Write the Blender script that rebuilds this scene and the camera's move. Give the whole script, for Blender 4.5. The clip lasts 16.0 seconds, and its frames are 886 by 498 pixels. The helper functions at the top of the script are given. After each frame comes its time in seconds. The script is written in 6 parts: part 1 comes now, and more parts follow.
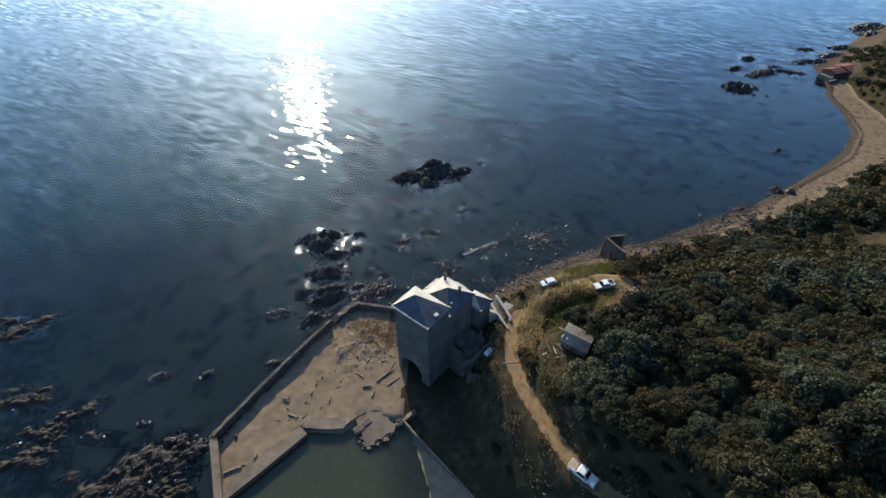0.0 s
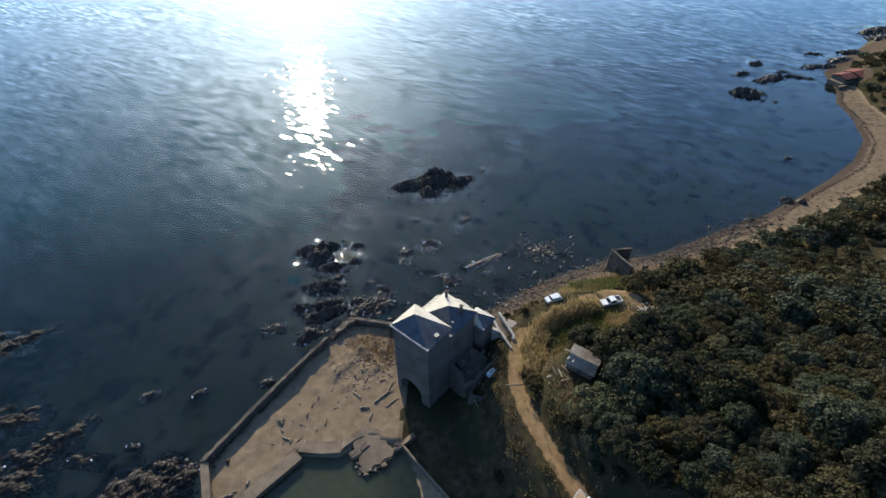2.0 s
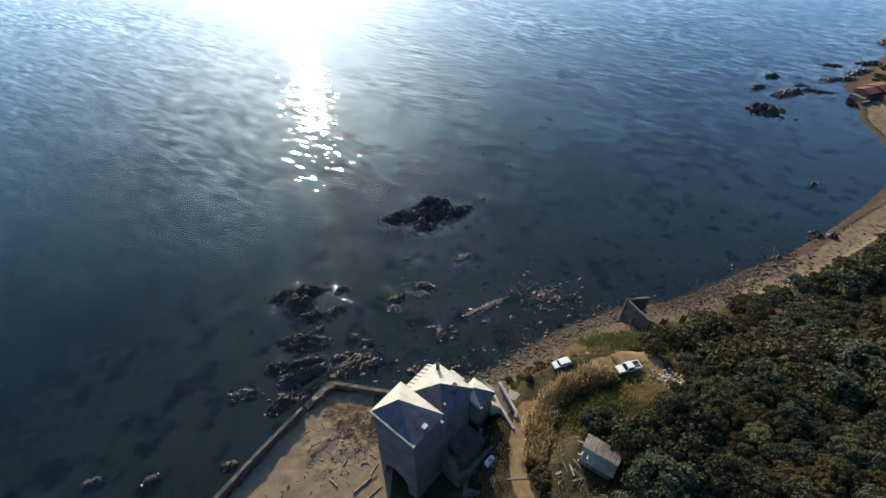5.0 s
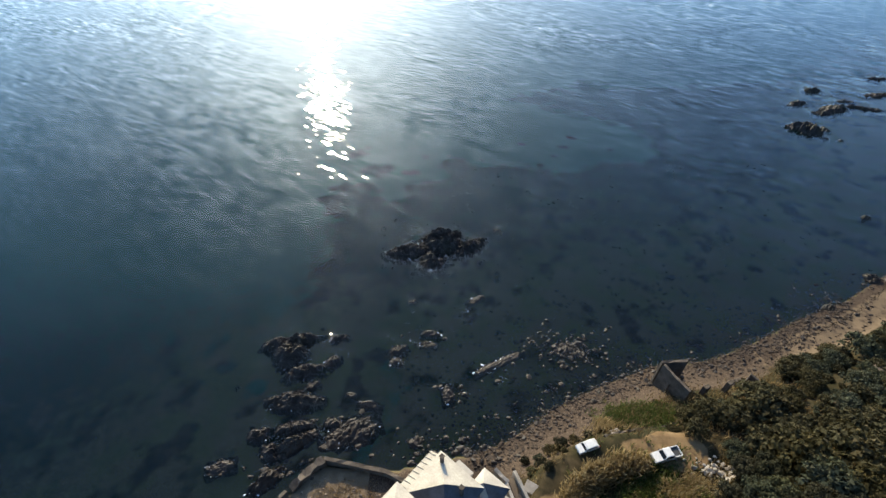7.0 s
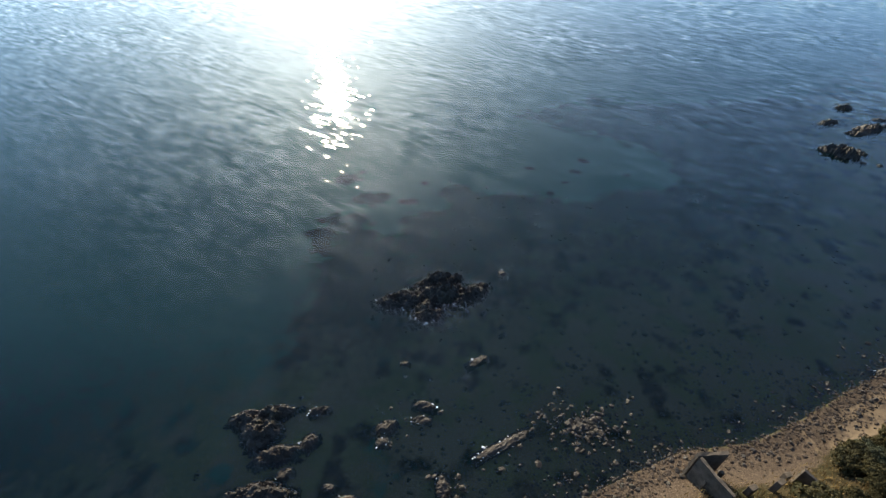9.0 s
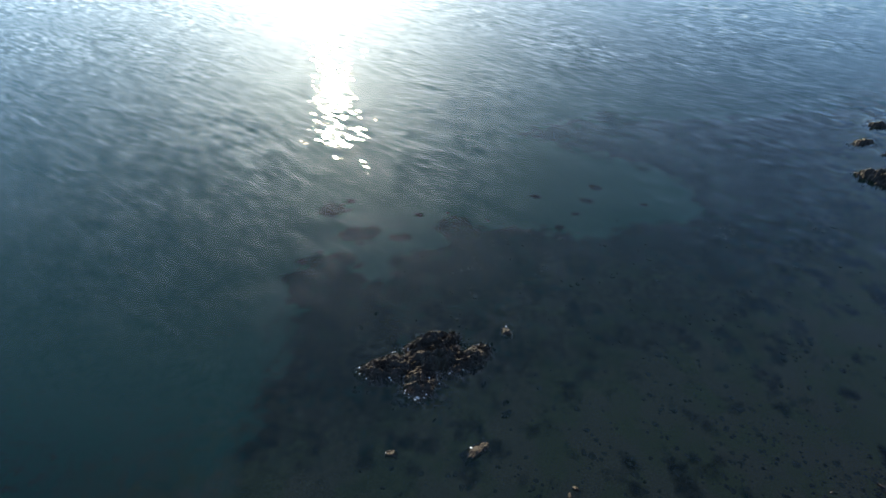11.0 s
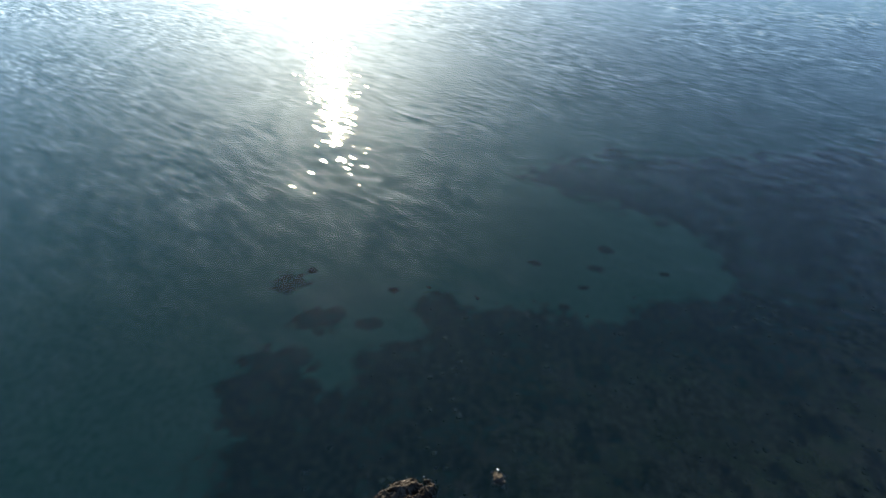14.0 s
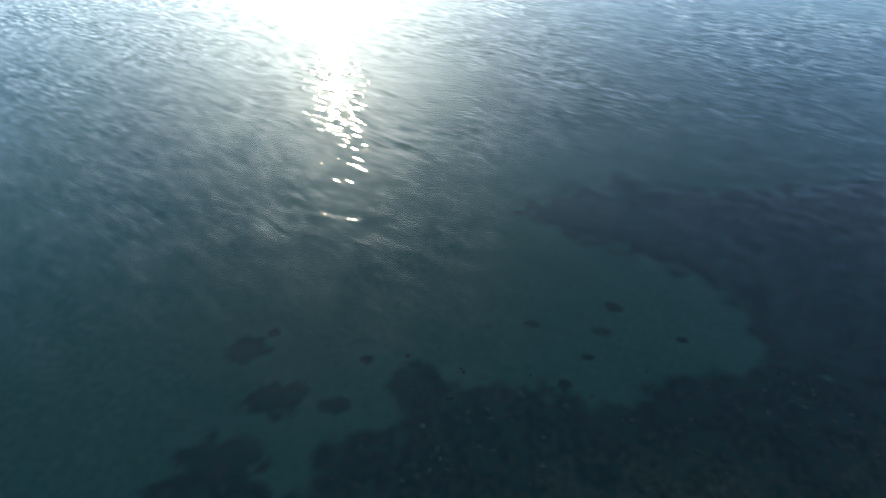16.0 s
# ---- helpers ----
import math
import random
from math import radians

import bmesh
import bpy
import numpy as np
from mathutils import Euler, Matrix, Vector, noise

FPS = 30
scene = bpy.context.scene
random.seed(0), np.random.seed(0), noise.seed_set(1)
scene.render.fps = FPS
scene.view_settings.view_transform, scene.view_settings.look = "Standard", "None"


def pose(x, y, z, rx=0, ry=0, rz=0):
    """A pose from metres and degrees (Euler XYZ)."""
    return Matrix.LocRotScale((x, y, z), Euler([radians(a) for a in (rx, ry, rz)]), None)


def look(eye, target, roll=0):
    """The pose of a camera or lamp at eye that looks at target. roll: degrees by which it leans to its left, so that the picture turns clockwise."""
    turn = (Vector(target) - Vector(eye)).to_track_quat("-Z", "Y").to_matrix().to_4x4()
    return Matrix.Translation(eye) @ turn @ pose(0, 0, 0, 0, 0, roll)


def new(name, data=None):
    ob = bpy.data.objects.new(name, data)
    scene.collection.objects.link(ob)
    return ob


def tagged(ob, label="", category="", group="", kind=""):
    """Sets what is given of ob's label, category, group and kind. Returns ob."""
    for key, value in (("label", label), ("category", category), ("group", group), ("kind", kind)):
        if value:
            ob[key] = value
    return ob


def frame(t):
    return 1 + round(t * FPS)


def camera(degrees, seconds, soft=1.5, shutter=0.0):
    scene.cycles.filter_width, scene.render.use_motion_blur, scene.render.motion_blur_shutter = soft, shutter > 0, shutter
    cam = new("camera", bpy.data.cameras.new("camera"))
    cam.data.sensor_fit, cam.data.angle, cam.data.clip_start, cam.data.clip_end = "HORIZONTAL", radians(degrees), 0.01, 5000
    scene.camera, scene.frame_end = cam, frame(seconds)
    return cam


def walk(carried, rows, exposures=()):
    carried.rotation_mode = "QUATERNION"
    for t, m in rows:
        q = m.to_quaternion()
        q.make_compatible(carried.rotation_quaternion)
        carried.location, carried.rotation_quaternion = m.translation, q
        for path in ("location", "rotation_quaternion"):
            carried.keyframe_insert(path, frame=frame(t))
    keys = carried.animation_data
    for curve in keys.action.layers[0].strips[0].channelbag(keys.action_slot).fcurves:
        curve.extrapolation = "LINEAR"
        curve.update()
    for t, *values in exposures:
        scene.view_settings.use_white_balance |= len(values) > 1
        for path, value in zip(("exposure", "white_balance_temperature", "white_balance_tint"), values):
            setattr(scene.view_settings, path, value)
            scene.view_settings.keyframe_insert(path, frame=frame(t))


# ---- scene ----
cam = camera(86.06, 16.0)
PATH = [
    (0, (0.000, 0.000, 72.448), (-0.026, 37.641, 39.537), 2.43),
    (0.5, (0.085, 0.486, 72.416), (-0.060, 38.154, 39.536), 2.33),
    (1, (0.063, 1.259, 72.431), (-0.148, 38.943, 39.569), 2.32),
    (1.5, (0.064, 2.319, 72.406), (-0.260, 40.035, 39.583), 2.32),
    (2, (0.181, 3.797, 72.345), (-0.148, 41.542, 39.555), 2.31),
    (2.5, (0.350, 5.612, 72.319), (0.213, 43.381, 39.555), 2.34),
    (3, (0.546, 7.733, 72.295), (0.655, 45.499, 39.528), 2.36),
    (3.5, (0.785, 10.093, 72.235), (1.023, 47.877, 39.489), 2.33),
    (4, (0.972, 12.753, 72.085), (1.161, 50.569, 39.376), 2.32),
    (4.2, (0.993, 13.875, 72.010), (1.127, 51.696, 39.306), 2.31),
    (6.3, (1.100, 27.047, 71.858), (-0.469, 64.647, 38.937), 2.25),
    (6.5, (1.038, 28.554, 71.804), (-0.627, 66.203, 38.944), 2.15),
    (7, (0.995, 32.153, 71.647), (-0.777, 69.781, 38.768), 2.08),
    (7.5, (0.960, 35.790, 71.510), (-0.922, 73.412, 38.631), 2.06),
    (8, (1.002, 39.697, 71.281), (-0.953, 77.311, 38.398), 2.09),
    (8.5, (1.107, 43.660, 71.001), (-1.000, 81.283, 38.136), 2.02),
    (9, (1.326, 47.650, 70.714), (-1.002, 85.320, 37.918), 1.88),
    (9.2, (1.411, 49.277, 70.586), (-1.011, 86.997, 37.854), 1.90),
    (11.3, (0.969, 67.804, 69.587), (-1.423, 105.282, 36.577), 1.91),
    (11.5, (0.997, 69.708, 69.507), (-1.349, 107.269, 36.588), 1.91),
    (12, (1.021, 74.153, 69.274), (-1.162, 111.742, 36.376), 1.99),
    (12.5, (1.207, 78.753, 68.974), (-0.907, 116.320, 36.046), 2.04),
    (13, (1.461, 83.294, 68.712), (-0.600, 120.869, 35.790), 2.03),
    (13.5, (1.861, 87.742, 68.533), (-0.235, 125.378, 35.684), 2.15),
    (14, (2.324, 92.196, 68.434), (0.203, 129.840, 35.595), 2.20),
    (14.5, (2.949, 96.611, 68.366), (0.773, 134.225, 35.496), 2.21),
    (15, (3.604, 101.091, 68.289), (1.357, 138.667, 35.380), 2.17),
    (15.5, (4.294, 105.736, 68.206), (1.893, 143.358, 35.361), 2.16),
    (16, (4.990, 110.394, 68.061), (2.382, 147.976, 35.186), 2.06),
]
EXPOSURES = [(0, 0.9, 6150, 5), (5, 0.95, 6500, 5), (9, 1.02, 7050, 4), (16, 1.0, 7600, 4)]
walk(cam, [(t, look(eye, target, roll)) for t, eye, target, roll in PATH], EXPOSURES)

# ---- light ----
SUN_AZ, SUN_EL = radians(17.6), radians(23.7)
sun_way = Vector((-math.sin(SUN_AZ) * math.cos(SUN_EL), math.cos(SUN_AZ) * math.cos(SUN_EL), math.sin(SUN_EL)))
world = bpy.data.worlds.new("sky")
scene.world = world
world.use_nodes = True
sky = world.node_tree.nodes.new("ShaderNodeTexSky")
sky.sky_type, sky.sun_disc = "NISHITA", False
sky.sun_elevation, sky.sun_rotation = SUN_EL, -SUN_AZ
sky.dust_density, sky.air_density, sky.ozone_density = 1.15, 0.65, 3.6
tint = world.node_tree.nodes.new("ShaderNodeMix")
tint.data_type, tint.blend_type = "RGBA", "MULTIPLY"
tint.inputs[0].default_value, tint.inputs[7].default_value = 1.0, (0.89, 1.02, 1.08, 1)
world.node_tree.links.new(sky.outputs[0], tint.inputs[6])
world.node_tree.links.new(tint.outputs[2], world.node_tree.nodes["Background"].inputs[0])
world.node_tree.nodes["Background"].inputs[1].default_value = 0.17
sun = new("sun", bpy.data.lights.new("sun", "SUN"))
sun.data.energy, sun.data.angle, sun.data.color = 4.3, radians(0.53), (1.0, 0.84, 0.63)
sun.matrix_world = look(sun_way * 200, (0, 0, 0))


# ---- materials ----
class Mat:
    """A node material with short calls."""

    def __init__(self, name):
        self.m = bpy.data.materials.new(name)
        self.m.use_nodes = True
        self.t = self.m.node_tree
        self.n = self.t.nodes
        self.p = self.n["Principled BSDF"]
        self.geo = None

    def node(self, kind, **kw):
        nd = self.n.new(kind)
        for k, v in kw.items():
            nd.inputs[k].default_value = v
        return nd

    def link(self, a, b):
        self.t.links.new(a, b)
        return b

    def where(self, obj=False):
        nd = self.n.new("ShaderNodeTexCoord") if obj else self.n.new("ShaderNodeNewGeometry")
        return nd.outputs["Object"] if obj else nd.outputs["Position"]

    def noise(self, scale, detail=4, rough=0.55, obj=False, stretch=None, colour=False):
        nd = self.node("ShaderNodeTexNoise", Scale=scale, Detail=detail, Roughness=rough)
        src = self.where(obj)
        if stretch:
            mp = self.n.new("ShaderNodeMapping")
            mp.vector_type = "TEXTURE"
            mp.inputs["Scale"].default_value = stretch[:3]
            mp.inputs["Rotation"].default_value = (0, 0, radians(stretch[3]))
            self.link(src, mp.inputs[0])
            src = mp.outputs[0]
        self.link(src, nd.inputs["Vector"])
        return nd.outputs[1 if colour else 0]

    def vec(self, op, a, b=None):
        nd = self.n.new("ShaderNodeVectorMath")
        nd.operation = op
        for sock, v in ((nd.inputs[0], a), (nd.inputs["Scale"] if op == "SCALE" else nd.inputs[1], b)):
            if isinstance(v, (tuple, int, float)):
                sock.default_value = v
            elif v is not None:
                self.link(v, sock)
        return nd.outputs[0]

    def ramp(self, fac, stops):
        nd = self.n.new("ShaderNodeValToRGB")
        e = nd.color_ramp.elements
        while len(e) < len(stops):
            e.new(0.5)
        for el, (at, c) in zip(e, stops):
            el.position, el.color = at, (*c, 1) if len(c) == 3 else c
        self.link(fac, nd.inputs[0])
        return nd.outputs[0]

    def step(self, fac, a, b):
        nd = self.n.new("ShaderNodeMapRange")
        nd.interpolation_type = "SMOOTHSTEP"
        nd.inputs[1].default_value, nd.inputs[2].default_value = a, b
        self.link(fac, nd.inputs[0])
        return nd.outputs[0]

    def mix(self, fac, a, b, kind="MIX"):
        nd = self.n.new("ShaderNodeMix")
        nd.data_type, nd.blend_type = "RGBA", kind
        for sock, v in ((nd.inputs[0], fac), (nd.inputs[6], a), (nd.inputs[7], b)):
            if isinstance(v, (int, float)):
                sock.default_value = v
            elif isinstance(v, tuple):
                sock.default_value = (*v, 1)
            else:
                self.link(v, sock)
        return nd.outputs[2]

    def math(self, op, a, b=0.0):
        nd = self.n.new("ShaderNodeMath")
        nd.operation = op
        for sock, v in ((nd.inputs[0], a), (nd.inputs[1], b)):
            if isinstance(v, (int, float)):
                sock.default_value = v
            else:
                self.link(v, sock)
        return nd.outputs[0]

    def attr(self, name):
        nd = self.n.new("ShaderNodeAttribute")
        nd.attribute_name = name
        return nd.outputs

    def bump(self, fac, distance, strength=1.0, normal=None):
        nd = self.node("ShaderNodeBump", Strength=strength)
        if isinstance(distance, (int, float)):
            nd.inputs["Distance"].default_value = distance
        else:
            self.link(distance, nd.inputs["Distance"])
        self.link(fac, nd.inputs["Height"])
        if normal:
            self.link(normal, nd.inputs["Normal"])
        return nd.outputs[0]

    def set(self, color=None, rough=None, normal=None, metal=None, spec=0.15):
        self.p.inputs["Specular IOR Level"].default_value = spec
        for key, v in (("Base Color", color), ("Roughness", rough), ("Normal", normal), ("Metallic", metal)):
            if v is None:
                continue
            if isinstance(v, (int, float)):
                self.p.inputs[key].default_value = v
            elif isinstance(v, tuple):
                self.p.inputs[key].default_value = (*v, 1)
            else:
                self.link(v, self.p.inputs[key])
        return self.m


def weathered(name, dark, light, scale=1.5, fine=14.0, rough=0.85, relief=0.04, obj=False, stain=(0.1, 0.09, 0.08), stain_amount=0.35, metal=0.0, spec=0.15):
    m = Mat(name)
    a = m.noise(scale, 5, obj=obj)
    f = m.noise(fine, 4, 0.65, obj=obj)
    c = m.ramp(a, [(0.3, dark), (0.68, light)])
    c = m.mix(0.35, c, m.ramp(f, [(0.3, (0.35, 0.35, 0.35)), (0.7, (1, 1, 1))]), "MULTIPLY")
    s = m.step(m.noise(scale * 0.37, 6, 0.7, obj=obj), 0.52, 0.7)
    c = m.mix(m.math("MULTIPLY", s, stain_amount), c, stain)
    h = m.math("ADD", m.math("MULTIPLY", a, 0.6), m.math("MULTIPLY", f, 0.4))
    return m.set(c, rough, m.bump(h, relief), metal, spec)


def leafy(name, dark, light, warm, thin=0.25):
    m = Mat(name)
    island = m.n.new("ShaderNodeNewGeometry").outputs["Random Per Island"]
    each = m.n.new("ShaderNodeObjectInfo").outputs["Random"]
    c = m.ramp(island, [(0.0, dark), (0.75, light), (1.0, warm)])
    big = m.noise(0.12, 3)
    c = m.mix(m.step(big, 0.45, 0.7), c, m.mix(1.0, c, (1.12, 1.06, 0.85), "MULTIPLY"))
    hue = m.ramp(each, [(0.0, (0.55, 0.6, 0.55)), (0.5, (0.95, 0.95, 0.95)), (0.8, (1.3, 1.2, 0.95)), (1.0, (1.55, 1.3, 1.0))])
    c = m.mix(1.0, c, hue, "MULTIPLY")
    m.set(c, 0.7, None, None, 0.08)
    tr, mx = m.n.new("ShaderNodeBsdfTranslucent"), m.n.new("ShaderNodeMixShader")
    m.link(c, tr.inputs[0])
    mx.inputs[0].default_value = thin
    m.link(m.p.outputs[0], mx.inputs[1])
    m.link(tr.outputs[0], mx.inputs[2])
    m.link(mx.outputs[0], m.n["Material Output"].inputs[0])
    return m.m


ROCK = weathered("wet_reef_rock", (0.02, 0.0165, 0.014), (0.06, 0.049, 0.041), 0.5, 3.0, 0.5, 0.3, stain=(0.04, 0.036, 0.018), stain_amount=0.5, spec=0.15)
REEFROCK = weathered("weedy_low_reef", (0.01, 0.0075, 0.006), (0.032, 0.024, 0.018), 0.8, 3.5, 0.6, 0.25, stain=(0.03, 0.031, 0.012), stain_amount=0.6, spec=0.14)
FOAM = weathered("white_foam", (0.6, 0.6, 0.6), (0.8, 0.8, 0.8), 3.0, 20.0, 0.5, 0.03, stain_amount=0.0)
STONE = weathered("shore_stone", (0.02, 0.015, 0.011), (0.085, 0.062, 0.046), 0.9, 5.0, 0.75, 0.1)
PLASTER = weathered("old_rendered_masonry", (0.078, 0.066, 0.053), (0.155, 0.133, 0.11), 0.35, 5.0, 0.9, 0.06, stain=(0.12, 0.11, 0.1), stain_amount=0.5)
CONCRETE = weathered("weathered_concrete", (0.1, 0.077, 0.055), (0.2, 0.154, 0.11), 0.5, 6.0, 0.88, 0.05, stain=(0.13, 0.1, 0.08))
SEAWALL = weathered("sea_wall_masonry", (0.055, 0.045, 0.036), (0.135, 0.11, 0.087), 0.9, 4.0, 0.9, 0.14, stain=(0.07, 0.06, 0.05))
WHITEWASH = weathered("whitewashed_concrete", (0.26, 0.225, 0.18), (0.44, 0.395, 0.33), 0.7, 5.0, 0.8, 0.03, stain=(0.3, 0.26, 0.22))
ROOFING = weathered("pale_roof_render", (0.32, 0.29, 0.24), (0.47, 0.43, 0.36), 0.4, 4.0, 0.75, 0.02, stain=(0.38, 0.36, 0.34), stain_amount=0.4)
# darker roof colour with the shade of slopes turned from the sun put in
ROOFSHADE = weathered("shaded_roof_render", (0.05, 0.053, 0.06), (0.09, 0.094, 0.104), 0.8, 6.0, 0.6, 0.03, stain=(0.12, 0.125, 0.13), stain_amount=0.4)
EDGING = weathered("mossy_roof_edge", (0.2, 0.185, 0.165), (0.38, 0.36, 0.33), 2.0, 7.0, 0.85, 0.05)
TILE = weathered("terracotta_tile", (0.12, 0.04, 0.028), (0.22, 0.08, 0.052), 0.7, 3.0, 0.8, 0.05, stain=(0.18, 0.08, 0.06))
TIN = weathered("rusted_corrugated_tin", (0.19, 0.15, 0.115), (0.36, 0.295, 0.235), 0.8, 6.0, 0.7, 0.02, stain=(0.2, 0.12, 0.08), stain_amount=0.6)
DRIFTWOOD = weathered("bleached_driftwood", (0.13, 0.095, 0.066), (0.36, 0.285, 0.21), 2.5, 14.0, 0.85, 0.03, obj=True)
PLANKWOOD = weathered("old_plank_wood", (0.1, 0.075, 0.055), (0.26, 0.2, 0.15), 2.0, 12.0, 0.85, 0.02, obj=True)
BARK = weathered("grey_bark", (0.06, 0.05, 0.04), (0.15, 0.12, 0.1), 3.0, 15.0, 0.9, 0.03, obj=True)
SCRUB_LEAF = leafy("evergreen_scrub_leaf", (0.026, 0.0265, 0.0155), (0.048, 0.046, 0.027), (0.067, 0.058, 0.035), 0.3)
OLIVE_LEAF = leafy("grey_green_leaf", (0.034, 0.041, 0.026), (0.06, 0.066, 0.042), (0.08, 0.078, 0.05), 0.25)
REED = leafy("dry_golden_reed", (0.19, 0.14, 0.072), (0.35, 0.265, 0.14), (0.42, 0.33, 0.19), 0.5)
GRASS = leafy("green_grass", (0.06, 0.085, 0.025), (0.14, 0.17, 0.05), (0.24, 0.2, 0.08))
WRACK = leafy("dry_wrack", (0.1, 0.076, 0.04), (0.2, 0.15, 0.08), (0.26, 0.2, 0.11))
DRYGRASS = leafy("dry_brown_grass", (0.12, 0.085, 0.045), (0.27, 0.19, 0.1), (0.33, 0.25, 0.14))


def plain(name, color, rough=0.5, metal=0.0, coat=0.0):
    m = Mat(name)
    f = m.noise(3.0, 4, obj=True)
    c = m.mix(m.step(f, 0.35, 0.7), color, tuple(v * 0.86 for v in color))
    m.p.inputs["Coat Weight"].default_value = coat
    return m.set(c, rough, None, metal, 0.5)


CARPAINT = plain("white_car_paint", (0.66, 0.64, 0.6), 0.3, 0.0, 0.6)
TYRE = plain("tyre_rubber", (0.02, 0.02, 0.02), 0.9)
RIM = plain("grey_wheel_rim", (0.35, 0.35, 0.36), 0.4, 0.8)
DARKGLASS = plain("dark_car_glass", (0.015, 0.018, 0.02), 0.06)
BEDLINER = plain("dark_bed_lining", (0.03, 0.03, 0.032), 0.7)
LAMPGLASS = plain("clear_lamp_lens", (0.6, 0.6, 0.58), 0.15)
REDLAMP = plain("red_lamp_lens", (0.35, 0.02, 0.02), 0.2)
TARP = plain("pale_blue_plastic", (0.45, 0.52, 0.58), 0.5)
# near-black colour standing in for the shade inside openings
DARKHOLE = plain("dark_opening_shade", (0.06, 0.055, 0.05), 0.95)


# ---- mesh helpers ----
def mesh_from(name, verts, faces, mat, smooth=False):
    me = bpy.data.meshes.new(name)
    me.from_pydata([tuple(v) for v in verts], [], [tuple(f) for f in faces])
    me.materials.append(mat)
    if smooth:
        me.polygons.foreach_set("use_smooth", [True] * len(me.polygons))
    me.update()
    return me


def grid_mesh(name, X, Y, Z, keep, mat, smooth=True):
    """A sheet over the rows of X, Y, Z; keep says which cells stay."""
    ny, nx = X.shape
    idx = np.arange(nx * ny).reshape(ny, nx)
    q = np.stack([idx[:-1, :-1], idx[:-1, 1:], idx[1:, 1:], idx[1:, :-1]], -1)[keep]
    used, inv = np.unique(q, return_inverse=True)
    co = np.stack([X.ravel(), Y.ravel(), Z.ravel()], 1)[used].astype(np.float32)
    q = inv.reshape(-1, 4).astype(np.int32)
    me = bpy.data.meshes.new(name)
    me.vertices.add(len(co))
    me.vertices.foreach_set("co", co.ravel())
    me.loops.add(q.size)
    me.loops.foreach_set("vertex_index", q.ravel())
    me.polygons.add(len(q))
    me.polygons.foreach_set("loop_start", np.arange(0, q.size, 4, dtype=np.int32))
    me.materials.append(mat)
    me.polygons.foreach_set("use_smooth", [smooth] * len(q))
    me.update(calc_edges=True)
    me.validate()
    return me, used


def colour_layer(me, name, rgb):
    lay = me.color_attributes.new(name, "FLOAT_COLOR", "POINT")
    lay.data.foreach_set("color", np.concatenate([rgb, np.ones((len(rgb), 1))], 1).astype(np.float32).ravel())


def quads_mesh(name, centres, us, vs, mat):
    """Many separate leaf cards, each centre +- u +- v, as one mesh."""
    n = len(centres)
    co = np.stack([centres - us - vs, centres + us - vs * 0.6, centres + us * 0.5 + vs, centres - us * 0.7 + vs * 0.8], 1).reshape(-1, 3).astype(np.float32)
    me = bpy.data.meshes.new(name)
    me.vertices.add(4 * n)
    me.vertices.foreach_set("co", co.ravel())
    me.loops.add(4 * n)
    me.loops.foreach_set("vertex_index", np.arange(4 * n, dtype=np.int32))
    me.polygons.add(n)
    me.polygons.foreach_set("loop_start", np.arange(0, 4 * n, 4, dtype=np.int32))
    me.materials.append(mat)
    me.update(calc_edges=True)
    return me


def leaf_mesh(name, centres, us, vs, mat):
    """Many separate three-cornered leaves, as one mesh."""
    n = len(centres)
    co = np.stack([centres - us - vs * 0.8, centres + us - vs * 0.5, centres + vs * 1.3], 1).reshape(-1, 3).astype(np.float32)
    me = bpy.data.meshes.new(name)
    me.vertices.add(3 * n)
    me.vertices.foreach_set("co", co.ravel())
    me.loops.add(3 * n)
    me.loops.foreach_set("vertex_index", np.arange(3 * n, dtype=np.int32))
    me.polygons.add(n)
    me.polygons.foreach_set("loop_start", np.arange(0, 3 * n, 3, dtype=np.int32))
    me.materials.append(mat)
    me.update(calc_edges=True)
    return me


def part(name, bm, material, parent=None, label="", bevel=0.0, smooth=False):
    """Links a bmesh as one mesh object under a thing or a part."""
    if bevel:
        bmesh.ops.bevel(bm, geom=bm.edges[:], offset=bevel, segments=1, affect="EDGES", clamp_overlap=True)
    bmesh.ops.recalc_face_normals(bm, faces=bm.faces[:])
    me = bpy.data.meshes.new(name)
    bm.to_mesh(me)
    bm.free()
    me.materials.append(material)
    if smooth:
        me.polygons.foreach_set("use_smooth", [True] * len(me.polygons))
    ob = new(name, me)
    if parent:
        ob.parent = parent
    if label:
        tagged(ob, label)
    return ob


def box(x0, x1, y0, y1, z0, z1, bm=None, m=None):
    bm = bm or bmesh.new()
    mat = Matrix.Translation(((x0 + x1) / 2, (y0 + y1) / 2, (z0 + z1) / 2)) @ Matrix.Diagonal((x1 - x0, y1 - y0, z1 - z0, 1))
    bmesh.ops.create_cube(bm, size=1, matrix=(m @ mat) if m else mat)
    return bm


def prism(outline, z0, z1, bm=None):
    """An upright prism over a plan outline, z0 and z1 numbers or one per corner."""
    bm = bm or bmesh.new()
    n = len(outline)
    lo = [bm.verts.new((x, y, z0 if isinstance(z0, (int, float)) else z0[i])) for i, (x, y) in enumerate(outline)]
    hi = [bm.verts.new((x, y, z1 if isinstance(z1, (int, float)) else z1[i])) for i, (x, y) in enumerate(outline)]
    bm.faces.new(lo[::-1])
    bm.faces.new(hi)
    for i in range(n):
        j = (i + 1) % n
        bm.faces.new((lo[i], lo[j], hi[j], hi[i]))
    return bm


